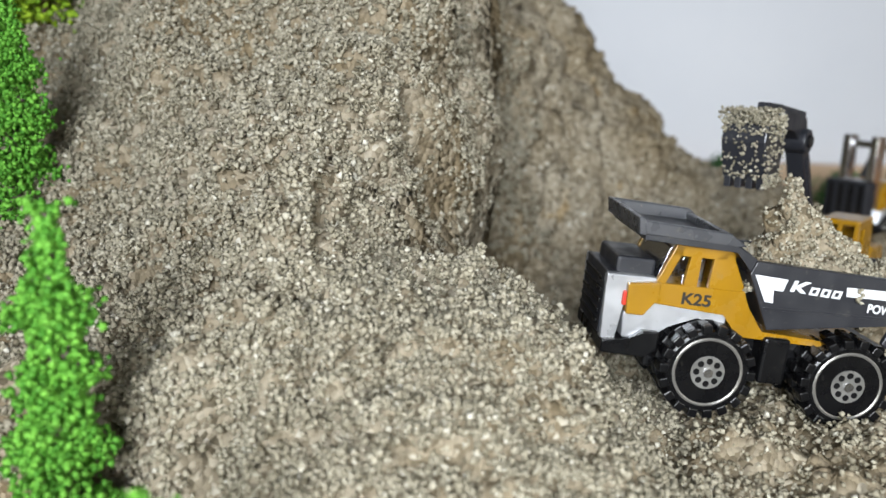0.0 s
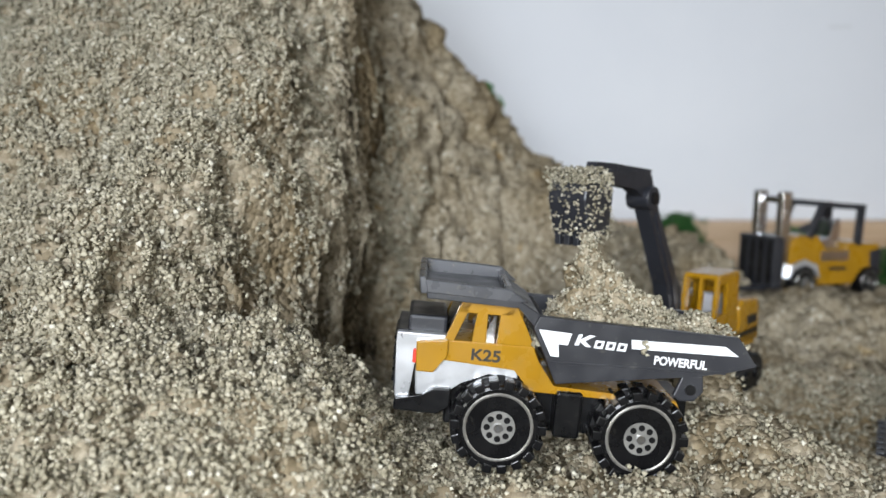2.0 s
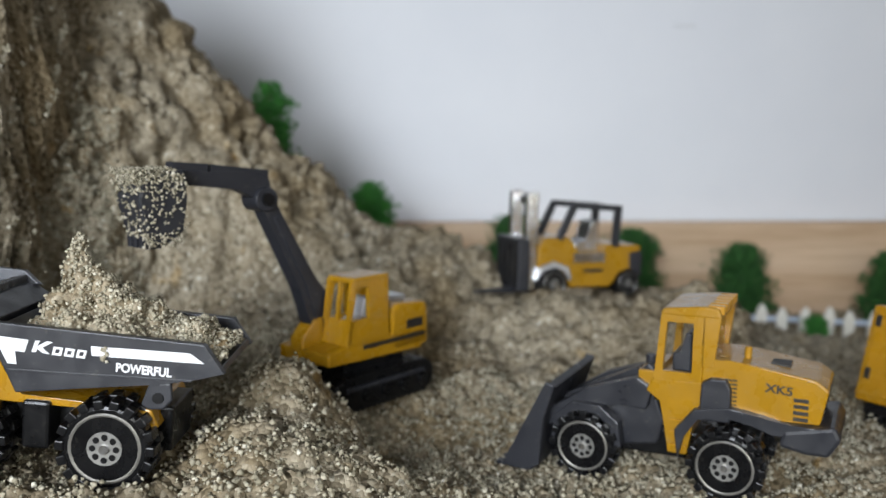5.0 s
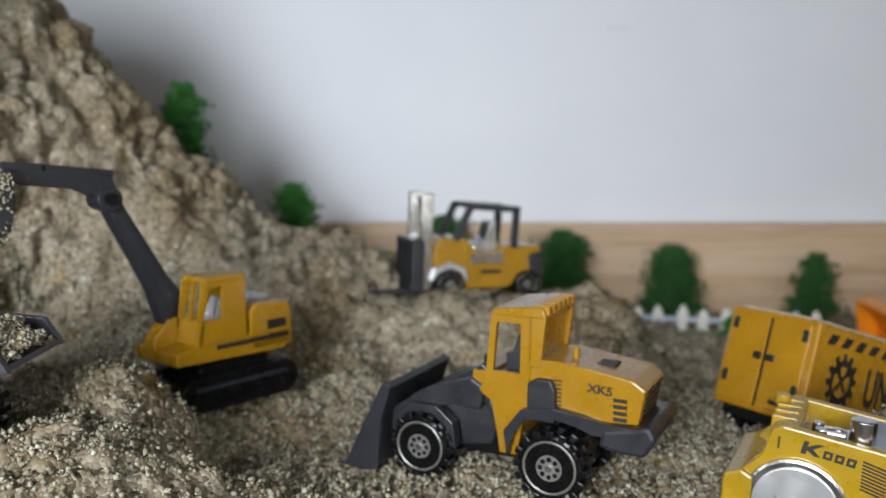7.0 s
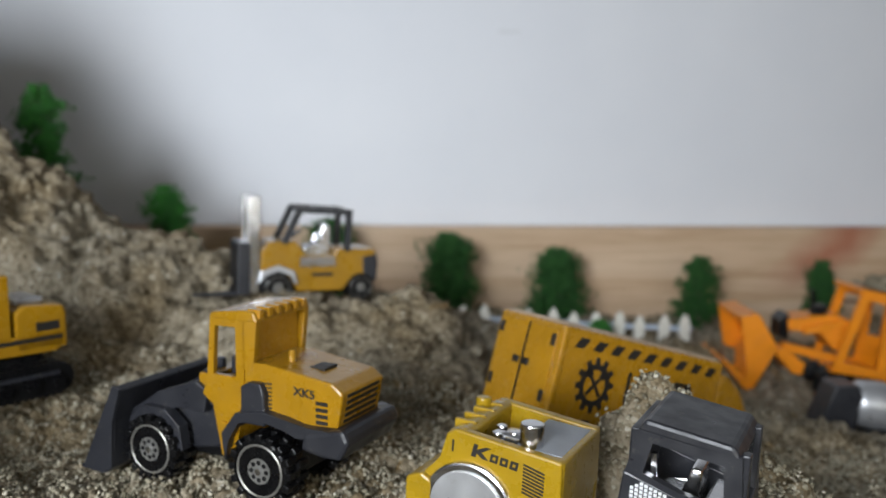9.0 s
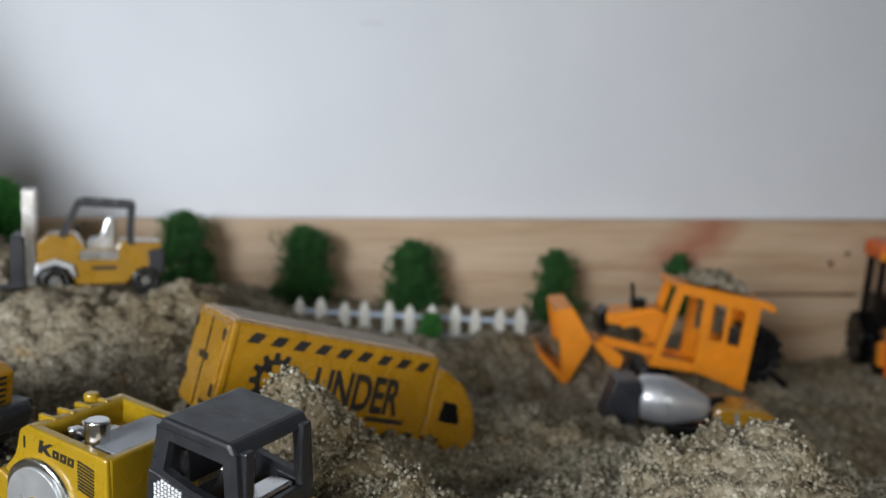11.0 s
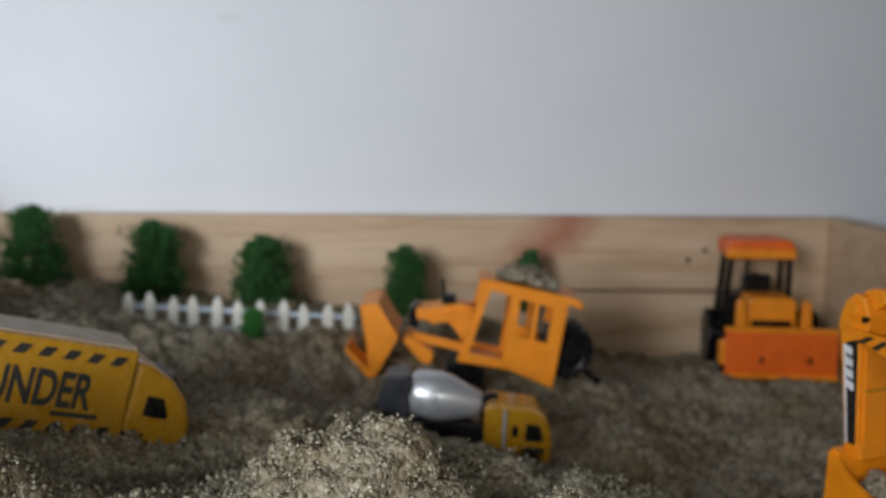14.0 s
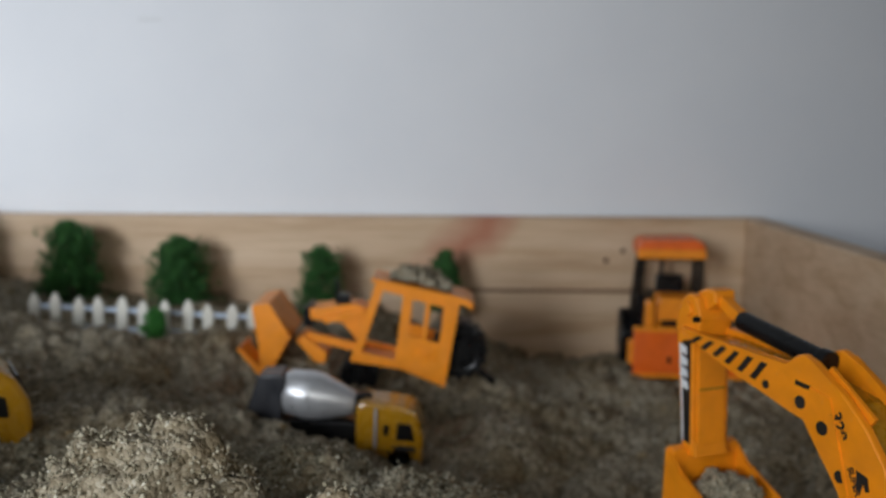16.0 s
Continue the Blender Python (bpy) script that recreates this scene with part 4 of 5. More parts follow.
# ---- box van, nose down in the sand ----
def box_van(m):
    v = thing("box_van", m, "amber toy box van with black printing, sunk nose-down in sand", "toy van")
    part("cargo_box", mm(0, 91, 0, 35, -35, 0, 1.4), AMBER, v, "amber cargo box")
    # the roof's pale sheen is painted into this panel's colour, under specks of dust
    part("roof_panel", mm(3, 90, 3, 32, 0.0, 0.8, 0.3), PALE_SHEEN, v, "dusty roof panel with a pale sheen painted in")
    part("corner_post", mm(-0.5, 2.2, -0.4, 1.8, -34, -0.5, 0.6), AMBER, v, "shiny rounded corner edge")
    cab = prism([(91, -37), (91, -3.5), (98, -4.5), (108, -9), (116, -17), (120, -27), (119.5, -37), (110, -39)], 1, 34, 2.4)
    part("van_cab", cab, AMBER, v, "amber rounded cab")
    part("cab_window", prism([(98, -24.5), (98.6, -16.4), (105.6, -17), (109, -24), (108, -25)], 0.6, 1.4, 0.2), BLACK, v, "dark cab window")
    part("windscreen", prism([(108.2, -8.4), (116.2, -18), (116.8, -17.6), (109.0, -8.0)], 5, 30, 0.1), BLACK, v, "dark windscreen")
    part("cab_shelf", mm(112, 121, 2, 33, -37, -32, 1.0), AMBER, v)
    part("undertray", mm(3, 100, 3, 32, -38.5, -35, 0.6), BLACK, v, "black undertray")
    for x in (16, 96):
        wheel(v, x, 1, -38.5, 8, 7, True, 12)
        wheel(v, x, 34, -38.5, 8, 7, False, 12)
    # rear doors
    for y0, y1 in ((2.5, 17.0), (18.0, 32.5)):
        part("rear_door", mm(-0.9, 0, y0, y1, -33, -2, 0.4), AMBER, v, "amber rear door")
        part("door_handle", mm(-1.6, -0.8, (y0 + y1) / 2 + (3.6 if y0 < 10 else -6.8), (y0 + y1) / 2 + (6.8 if y0 < 10 else -3.6), -17, -14.6, 0.3), DECAL, v, "black door handle")
        for z in (-8, -27):
            yh = y0 + 0.2 if y0 < 10 else y1 - 2.2
            part("door_hinge", mm(-1.4, -0.8, yh, yh + 2.0, z, z + 4, 0.2), DECAL, v, "black door hinge")
    part("door_gap", mm(-1.1, -0.2, 17.35, 17.65, -33, -2, 0), DECAL, v)
    part("rear_sign", mm(-1.2, -0.8, 6, 12, -31, -29.4, 0), DECAL, v)
    # hazard stripes along top and bottom
    for k in range(9):
        x = 6 + 9.2 * k
        part("hazard_stripe", prism([(x, -6.6), (x + 2.6, -3.0), (x + 7.0, -3.0), (x + 4.4, -6.6)], -0.25, 0.05, 0), DECAL, v, "black slanted stripe")
        part("hazard_stripe", prism([(x, -33.8), (x + 2.6, -30.2), (x + 7.0, -30.2), (x + 4.4, -33.8)], -0.25, 0.05, 0), DECAL, v, "black slanted stripe")
    # the cog wheel with crossed tools
    n = 96
    outer, inner = [], []
    for k in range(n):
        a = 2 * math.pi * k / n
        r = 9.6 if (k % 8) in (0, 1, 2, 3) else 7.4
        outer.append((20.0 + r * math.cos(a), -18 + r * math.sin(a)))
        inner.append((20.0 + 5.4 * math.cos(a), -18 + 5.4 * math.sin(a)))
    part("cog_print", ring_plate(outer, inner, -0.25, 0.05), DECAL, v, "black printed cog wheel")
    for dx in (-1, 1):
        part("tool_print", bar((20.0 - 3.4 * dx, -0.1, -21.4), (20.0 + 3.0 * dx, -0.1, -14.6), 0.3, 1.3), DECAL, v, "black printed tool")
        part("tool_print", cyl((20.0 + 3.2 * dx, -0.1, -14.4), 1.5, 0.3, seg=12), DECAL, v)
    lettering("lettering", "UNDER", 18.5, DECAL, v, (36.0, -0.15, -24.2), (90, 0, 0), 0.0, 0.64)
    part("small_print", mm(62, 80, -0.2, 0.05, -27.8, -26.0, 0), DECAL, v, "small unreadable black print")
    return v


box_van(pose(0.3488, 0.2850, 0.1088, 0, 17.0, 34) @ Matrix.Diagonal((0.93, 1, 1, 1)))


# ---- road roller ----
def road_roller(m):
    r = thing("road_roller", m, "yellow toy road roller with a dark grey cab and chrome drum", "toy roller")
    # body side walls round an open engine bay
    side = [(-17, -12), (-15.5, -8), (-11, -4), (-10.4, 2.6), (-8, 4.2), (18.6, 1.8), (19.2, -22), (14, -25), (-17, -25)]
    part("body_side", prism(side, 0, 3.0, 0.6), LEMON, r, "yellow body side")
    part("body_side", prism(side, 27, 30, 0.6), LEMON, r, "yellow body side")
    part("body_core", mm(-9, 18, 2.5, 27.5, -24, -2.5, 0.4), LEMON, r)
    part("body_end", mm(15.6, 18.9, 1, 29, -23, 1.6, 0.6), LEMON, r, "yellow body end")
    part("body_front", prism([(-10.6, -6), (-10.2, 3.2), (-6.4, 4.4), (-4.5, 3.6), (-4.8, -4)], 1, 29, 0.7), LEMON, r, "yellow ribbed front ridge")
    for k in range(4):
        part("ridge_rib", mm(-11.2, -5.4, 6 + 5.4 * k, 7.4 + 5.4 * k, 1.5, 4.6, 0.4), LEMON, r)
    part("filler_cap", cyl((-10.5, 22, 4.4), 2.0, 3.0, "z", 18, bevel=0.6), LEMON, r, "yellow cap")
    part("yoke", prism([(-20, -24), (-20, -10.5), (-16, -8.6), (-13, -10), (-13, -24)], -1.5, 31.5, 0.7), LEMON, r, "yellow drum yoke")
    part("drum", cyl((-3.4, 15, -14.8), 11.6, 32.6, seg=48, bevel=0.8), CHROME, r, "polished chrome drum")
    part("drum_face", cyl((-3.4, -1.5, -14.8), 9.6, 0.8, seg=48, bevel=0.3), SILVER, r)
    part("drum_pin", cyl((-3.4, -2.2, -14.8), 2.2, 1.2, seg=20, bevel=0.3), LEMON, r)
    part("engine_plate", prism([(6.0, 1.2), (6.0, 2.2), (17.2, 1.7), (17.2, 0.7)], 4, 26, 0.2), LIGHTGREY, r, "pale grey engine plate")
    part("chimney", cyl((8.8, 6.4, 3.6), 2.9, 8, "z", 24, bevel=0.5), CHROME, r, "chrome exhaust stub")
    part("engine_block", mm(-2, 6.5, 6, 20, -3, 0.2, 0.6), CHROME, r, "chrome engine parts")
    for x, y in ((0, 7), (3.4, 9.5), (-1.0, 12)):
        part("engine_valve", cyl((x, y, 1.4), 1.4, 3.6, "z", 16, bevel=0.4), CHROME, r)
    part("engine_pipe", cyl((2.0, 9, 1.6), 1.3, 7, "x", 14, bevel=0.3), CHROME, r)
    for k in range(9):
        part("hatch_slat", prism([(9.6, -7.6 + 0.85 * k), (14.8, -8.9 + 0.85 * k), (14.8, -8.5 + 0.85 * k), (9.6, -7.2 + 0.85 * k)], -0.25, 0.05, 0), DECAL, r, "black grille line")
    part("seam", mm(-8.6, -8.2, -0.25, 0.05, -1.6, 1.4, 0), DECAL, r)
    # the maker's mark as slanted black bars
    bm = prism([(-3.6, -1.6), (-2.9, 1.6), (-1.9, 1.5), (-2.2, 0.2), (0.1, 1.3), (1.4, 1.2), (-1.0, -0.2), (0.8, -1.9), (-0.6, -1.8), (-2.2, -0.6), (-2.4, -1.7)], -0.25, 0.05, 0)
    for k in range(3):
        x, d = 1.2 + 2.5 * k, 0.28 * k
        ring_plate([(x, -1.9 - d), (x + 1.9, -2.1 - d), (x + 2.2, -0.1 - d), (x + 0.3, 0.1 - d)], [(x + 0.6, -1.4 - d), (x + 1.4, -1.5 - d), (x + 1.6, -0.6 - d), (x + 0.8, -0.5 - d)], -0.25, 0.05, bm)
    part("maker_mark", bm, DECAL, r, "black maker's mark")
    # cab
    part("cab_roof", prism([(34.5, 13.8), (36.0, 16.8), (54.5, 14.8), (56.5, 11.6)], -1, 25, 0.9), GREY, r, "dark grey cab roof")
    for y0, y1 in ((-1.0, 1.2), (22.8, 25)):
        part("cab_side", ring_plate([(32.5, 2.5), (45, -1.5), (57.5, -3), (56.2, 12.6), (45, 13.4), (35.0, 14.4)], [(36.6, 4.6), (44.5, 2.0), (53.6, 0.2), (52.8, 10.2), (45, 11.0), (38.2, 11.8)], y0, y1), GREY, r, "dark grey cab side with an open window")
        part("cab_skirt", prism([(32.5, 4.4), (30, -24), (57.8, -24), (57.5, -2.0), (45, 0.4)], y0 - 0.3, y1, 0.5), GREY, r, "dark grey lower cab side")
    part("cab_end", mm(55.8, 57.6, 0.5, 3.4, -8, 13, 0.4), GREY, r, "dark grey cab post")
    part("cab_post", mm(55.4, 57.2, 20.6, 23.5, -8, 13, 0.4), GREY, r, "dark grey cab post")
    part("cab_sill", prism([(55.6, -8), (55.6, -1.5), (57.4, -1.5), (58, -8)], 1, 23, 0.4), GREY, r)
    part("cab_post", mm(33, 35, 0.5, 23.5, -3, 14, 0.4), GREY, r)
    part("seat", prism([(38, -6), (38, -2), (44, -2.4), (45, 5), (47.5, 5), (47.5, -7)], 7, 17, 0.8), CHROME, r, "chrome seat")
    part("lever", bar((38.5, 4, -3), (37.8, 4, 8), 1.6, 1.2), CHROME, r, "chrome lever")
    part("dashboard", mm(48.5, 55, 3, 21, -6, -1.0, 0.8), CHROME, r, "chrome dashboard")
    for i in range(8):
        for j in range(9):
            if i + j > 1 and not (j > 5 and i < j - 5):
                x, z = 34.4 + 1.0 * i, 3.2 - 0.30 * i - 0.95 * j
                part("grid_dot", mm(x, x + 0.72, -1.5, -1.25, z - 0.68, z, 0), WHITE, r, "white grid print")
    part("arrow_print", bar((32.8, -1.4, -5.0), (35.2, -1.4, -8.6), 0.3, 0.9), WHITE, r)
    part("nose", prism([(57, -24), (57.5, -5), (66, -4.4), (72, -8), (73, -24)], 2, 24, 1.2), LEMON, r, "yellow nose")
    part("rear_tyre", cyl((64, 13, -16), 9.6, 27, seg=40, bevel=1.0), RUBBER, r, "black rubber rear roller")
    return r


road_roller(pose(0.3190, 0.2135, 0.0915, 0, 3.5, -27) @ Matrix.Diagonal((1.08, 1.04, 1.04, 1)))


# ---- orange wheel loader, tipped backwards ----
def orange_loader(m):
    o = thing("orange_loader", m, "orange plastic toy wheel loader tipped back on the sand", "toy loader")
    for y0, y1 in ((0, 2.4), (30, 32.4)):
        part("cab_side", ring_plate([(10, 49), (29.5, 44), (25.0, -4.6), (-7.4, 0)], [(14.0, 43.5), (27.0, 40), (21.6, 1.0), (0.2, 5.6)], y0, y1), ORANGE, o, "orange cab side with an open doorway")
        part("cab_rear_side", ring_plate([(29.5, 44), (63, 36.5), (53.5, -16), (25, -4.6)], [(32.6, 38.0), (53.5, 33.0), (49.6, 11.5), (29.8, 16.5)], y0 + 0.1, y1 - 0.1), ORANGE, o, "orange rear cab side with a window")
        part("window_bar", prism([(41.6, 36), (44.6, 35.2), (41.6, 13.4), (38.6, 14.2)], y0 + 0.2, y1 - 0.2, 0.2), ORANGE, o)
    part("cab_roof", prism([(6.5, 48.5), (7.5, 51.0), (66, 39.0), (72, 36), (71, 31.5), (64, 36)], -1.0, 33.5, 0.8), ORANGE, o, "orange cab roof")
    part("cab_floor", prism([(-7, 0), (25, -4.6), (53.5, -16), (53, -12), (25, -1.5), (-6, 3)], 1, 31.4, 0.4), ORANGE, o)
    part("cab_back", prism([(52, -14), (61.4, 36.5), (63.2, 36), (54, -15)], 1, 31.4, 0.3), ORANGE, o)
    bm = bmesh.new()
    for x0, z0 in ((33.0, 3.0), (41.5, 1.0)):
        ring_plate([(x0, z0), (x0 + 5.6, z0 - 1.6), (x0 + 6.6, z0 + 6.4), (x0 + 1.0, z0 + 8)], [(x0 + 1.2, z0 + 1), (x0 + 4.6, z0), (x0 + 5.2, z0 + 5.2), (x0 + 2.0, z0 + 6.2)], -0.5, 0.2, bm)
    part("moulded_panel", bm, ORANGE, o, "moulded panel frames")
    part("hood", prism([(-33, 24), (-33.5, 31), (-4, 34.0), (6, 30), (2, 12), (-4, 12), (-12, 23)], 6, 26, 0.8), ORANGE, o, "orange hood")
    part("lift_link", bar((-24, 5, 24), (2, 5, 29), 3.2, 4), ORANGE, o, "orange lift arm")
    part("lift_link", bar((-24, 27, 24), (2, 27, 29), 3.2, 4), ORANGE, o, "orange lift arm")
    part("lift_link", bar((-36, 9, 14), (0, 9, 6), 4, 5), ORANGE, o, "orange lift arm")
    part("lower_link", prism([(-43, 12), (-38, 15), (-22, 4), (-24, -3), (-30, -2)], 4, 28, 0.8), ORANGE, o, "orange lower link")
    part("coupling", prism([(-38, 30), (-33, 34), (-30, 28), (-33, 18), (-38, 20)], 8, 24, 0.6), BLACK, o, "black bucket coupling")
    part("bucket", prism([(x - 5, z - 7) for x, z in ((-63, 42), (-52, 43.5), (-39, 23), (-54, -2), (-58, -3), (-73.5, 15), (-72, 16.5), (-57.5, 3), (-46, 22), (-55, 38), (-62.6, 39))], -5, 38, 0.5), ORANGE, o, "orange loader bucket")
    for y0, y1 in ((-5.6, -4.4), (37.4, 38.6)):
        part("bucket_cheek", prism([(x - 5, z - 7) for x, z in ((-63, 42), (-52, 43.5), (-39, 23), (-54, -2), (-58, 2), (-59, 16))], y0, y1, 0.2), ORANGE, o)
    part("exhaust_pipe", bar((-15, 12, 34), (-16.5, 12, 48), 2.2, 2.2), BLACK, o, "black exhaust pipe")
    part("exhaust_box", mm(-17, -8, 8, 16, 33, 39, 0.8), BLACK, o, "black filter box")
    for y, near in ((-2, True), (34, False)):
        wheel(o, 63, y + (9 if near else -6), 5, 17, 11, near, 16, False)
        wheel(o, -2, y + (6 if near else -6), -10, 12, 9, near, 14, False)
    part("rear_hitch", bar((70, 16, -4), (86, 16, -16), 8, 4), BLACK, o, "black rear hitch")
    return o


m = pose(0.5450, 0.510, 0.0315) @ Matrix.Diagonal((0.94, 1, 1, 1))
orange_loader(m)
roof_sand = heap("roof_sand", 20, 14, 7, None, 1.9, "small heap of sand lying on the orange loader's roof", 700)
roof_sand.matrix_world = m @ pose(0.038, 0.017, 0.0475, 0, 12, 0)


# ---- concrete mixer truck ----
def lathe(profile, seg=36):
    """A turned body along x from (x, radius) pairs."""
    bm = bmesh.new()
    rings = [[bm.verts.new((x * U, r * math.cos(2 * math.pi * k / seg) * U, r * math.sin(2 * math.pi * k / seg) * U)) for k in range(seg)] for x, r in profile]
    for a, b in zip(rings, rings[1:]):
        for k in range(seg):
            bm.faces.new((a[k], a[(k + 1) % seg], b[(k + 1) % seg], b[k]))
    bm.faces.new(rings[0])
    bm.faces.new(rings[-1][::-1])
    return bm


def mixer_truck(m):
    t = thing("mixer_truck", m, "toy concrete mixer with a silver drum and amber cab", "toy mixer")
    drum = part("mixer_drum", lathe([(-18, 4), (-17.5, 8), (-14, 10.6), (-4, 12), (2, 11.4), (16, 6.5), (19, 5), (19.4, 3)]), SILVER, t, "satin silver mixing drum", True)
    drum.matrix_local = pose(-0.0195, 0.012, 0.0005, 0, 8, 0)
    part("drum_ring", cyl((0.8, 12, -2.6), 6.0, 4.0, "x", 28, bevel=0.5), BLACK, t, "black drum bearing")
    part("drum_motor", cyl((4.0, 12, 0.6), 3.6, 5.0, "x", 20, bevel=0.5), BLACK, t)
    part("hopper", prism([(-52, -6), (-47, 11.5), (-36, 12.5), (-33.5, 6), (-36, -12), (-44, -22), (-55, -22)], 3, 21, 1.0), GREY, t, "dark grey loading hopper")
    part("chute", bar((-48, 12, -4), (-56, 12, -22), 8, 3), GREY, t, "dark grey chute")
    part("chassis", prism([(-54, -23), (-52, -12), (-30, -9.5), (0, -9), (6, -22), (4, -25)], 2, 22, 0.8), BLACK, t, "black chassis")
    cab = prism([(0.5, -22), (0, 0.5), (4, 2.2), (24, 0.8), (29, -2), (32.5, -13), (32.5, -27), (18, -27), (14, -21)], 0, 24, 1.6)
    part("mixer_cab", cab, AMBER, t, "amber cab")
    part("cab_window", prism([(19.5, -15), (20, -6.5), (26.4, -7.2), (28.4, -15)], -0.5, 0.4, 0.2), BLACK, t, "dark cab window")
    part("small_window", mm(13.4, 16.0, -0.5, 0.3, -13, -8, 0.2), BLACK, t)
    part("cab_label", mm(19.5, 29, -0.4, 0.3, -20.4, -18, 0.1), DECAL, t, "small black label")
    part("pale_strip", bar((9.8, -0.8, -20), (9.4, -0.8, 0), 1.4, 1.2), LIGHTGREY, t, "pale upright strip on the cab")
    for x in (-40, -26, 22):
        wheel(t, x, 0, -25, 7.2, 6, True, 12, False)
        wheel(t, x, 24, -25, 7.2, 6, False, 12)
    return t


mixer_truck(pose(0.5515, 0.421, 0.0328, 0, 3, 0) @ Matrix.Diagonal((1.06, 1, 1.06, 1)))


# ---- orange backhoe tractor, facing the camera ----
def blade_tractor(m):
    d = thing("blade_tractor", m, "orange toy tractor with a red-orange front blade", "toy tractor")
    part("blade", mm(-33, 35, -4, 1, 3, 30, 1.0), REDORANGE, d, "red-orange front blade")
    part("blade_edge", mm(-33.5, 35.5, -6, -2, 0.6, 3.4, 0.6), ORANGE, d, "worn orange cutting edge")
    part("blade_lip", mm(-33.5, 35.5, -5, 2, 29.4, 32, 0.8), ORANGE, d, "orange blade top edge")
    for x in (-12, 17):
        part("blade_notch", mm(x, x + 2.4, -4.6, -3.8, 10, 14, 0.2), BLACK, d)
    part("blade_arm", prism([(-36, 8), (-36, 22), (-31, 24), (-31, 8)], -1, 8, 0.6), ORANGE, d)
    part("hood", prism([(-18, 22), (-17.5, 45), (-15, 48), (10, 48), (12.5, 45), (13, 22)], 14, 44, 1.2), ORANGE, d, "orange hood")
    part("grille", mm(-15, 10, 13.2, 14.2, 30, 34, 0.4), BLACK, d, "black grille opening")
    for x in (-26, 14):
        part("lift_arm", prism([(x, 22), (x + 0.6, 46), (x + 2.6, 48.5), (x + 6, 46), (x + 7, 22)], 6, 12, 0.8), ORANGE, d, "orange lift arm")
    for x in (-27, 10):
        for y in (40, 66):
            part("cab_post", bar((x + (-1 if x < 0 else 3), y, 30), (x + 3, y + 1, 72), 3.2, 3.2), BLACK, d, "black cab post")
    part("cab_post", bar((-9, 66, 40), (-9, 66, 72), 2.4, 2.4), BLACK, d, "black cab post")
    part("cab_wall", mm(-27, 14, 38, 68, 26, 46, 1.0), BLACK, d, "black lower cab")
    part("seat", mm(-14, 4, 50, 60, 44, 58, 1.5), BLACK, d, "black seat")
    part("cab_beam", mm(-27, 15, 40, 43, 69, 72, 0.6), BLACK, d)
    part("cab_roof", prism([(-28, 71), (-28.4, 79), (-25, 82), (10, 83), (14.6, 80), (15, 71.5)], 34, 72, 1.4), REDORANGE, d, "orange cab roof")
    part("roof_lip", mm(-28.8, 15.4, 33, 36, 70.5, 76.5, 0.8), ORANGE, d, "orange roof edge")
    for x, near in ((-37, True), (22, True)):
        tyre = wheel(d, 0, 0, 17, 17, 12, True, 14, False)
        tyre.matrix_local = pose(x * U, 0.052, 17 * U, 0, 0, 0) @ pose(0, 0, 0, 0, 0, -90)
    for x in (-33, 24):
        tyre = wheel(d, 0, 0, 10, 10, 9, True, 12, False)
        tyre.matrix_local = pose(x * U, 0.020, 10 * U, 0, 0, -90)
    return d


blade_tractor(pose(0.7665, 0.6060, -0.0055, 0, 0, -5) @ Matrix.Diagonal((1.13, 0.9, 1.15, 1)))


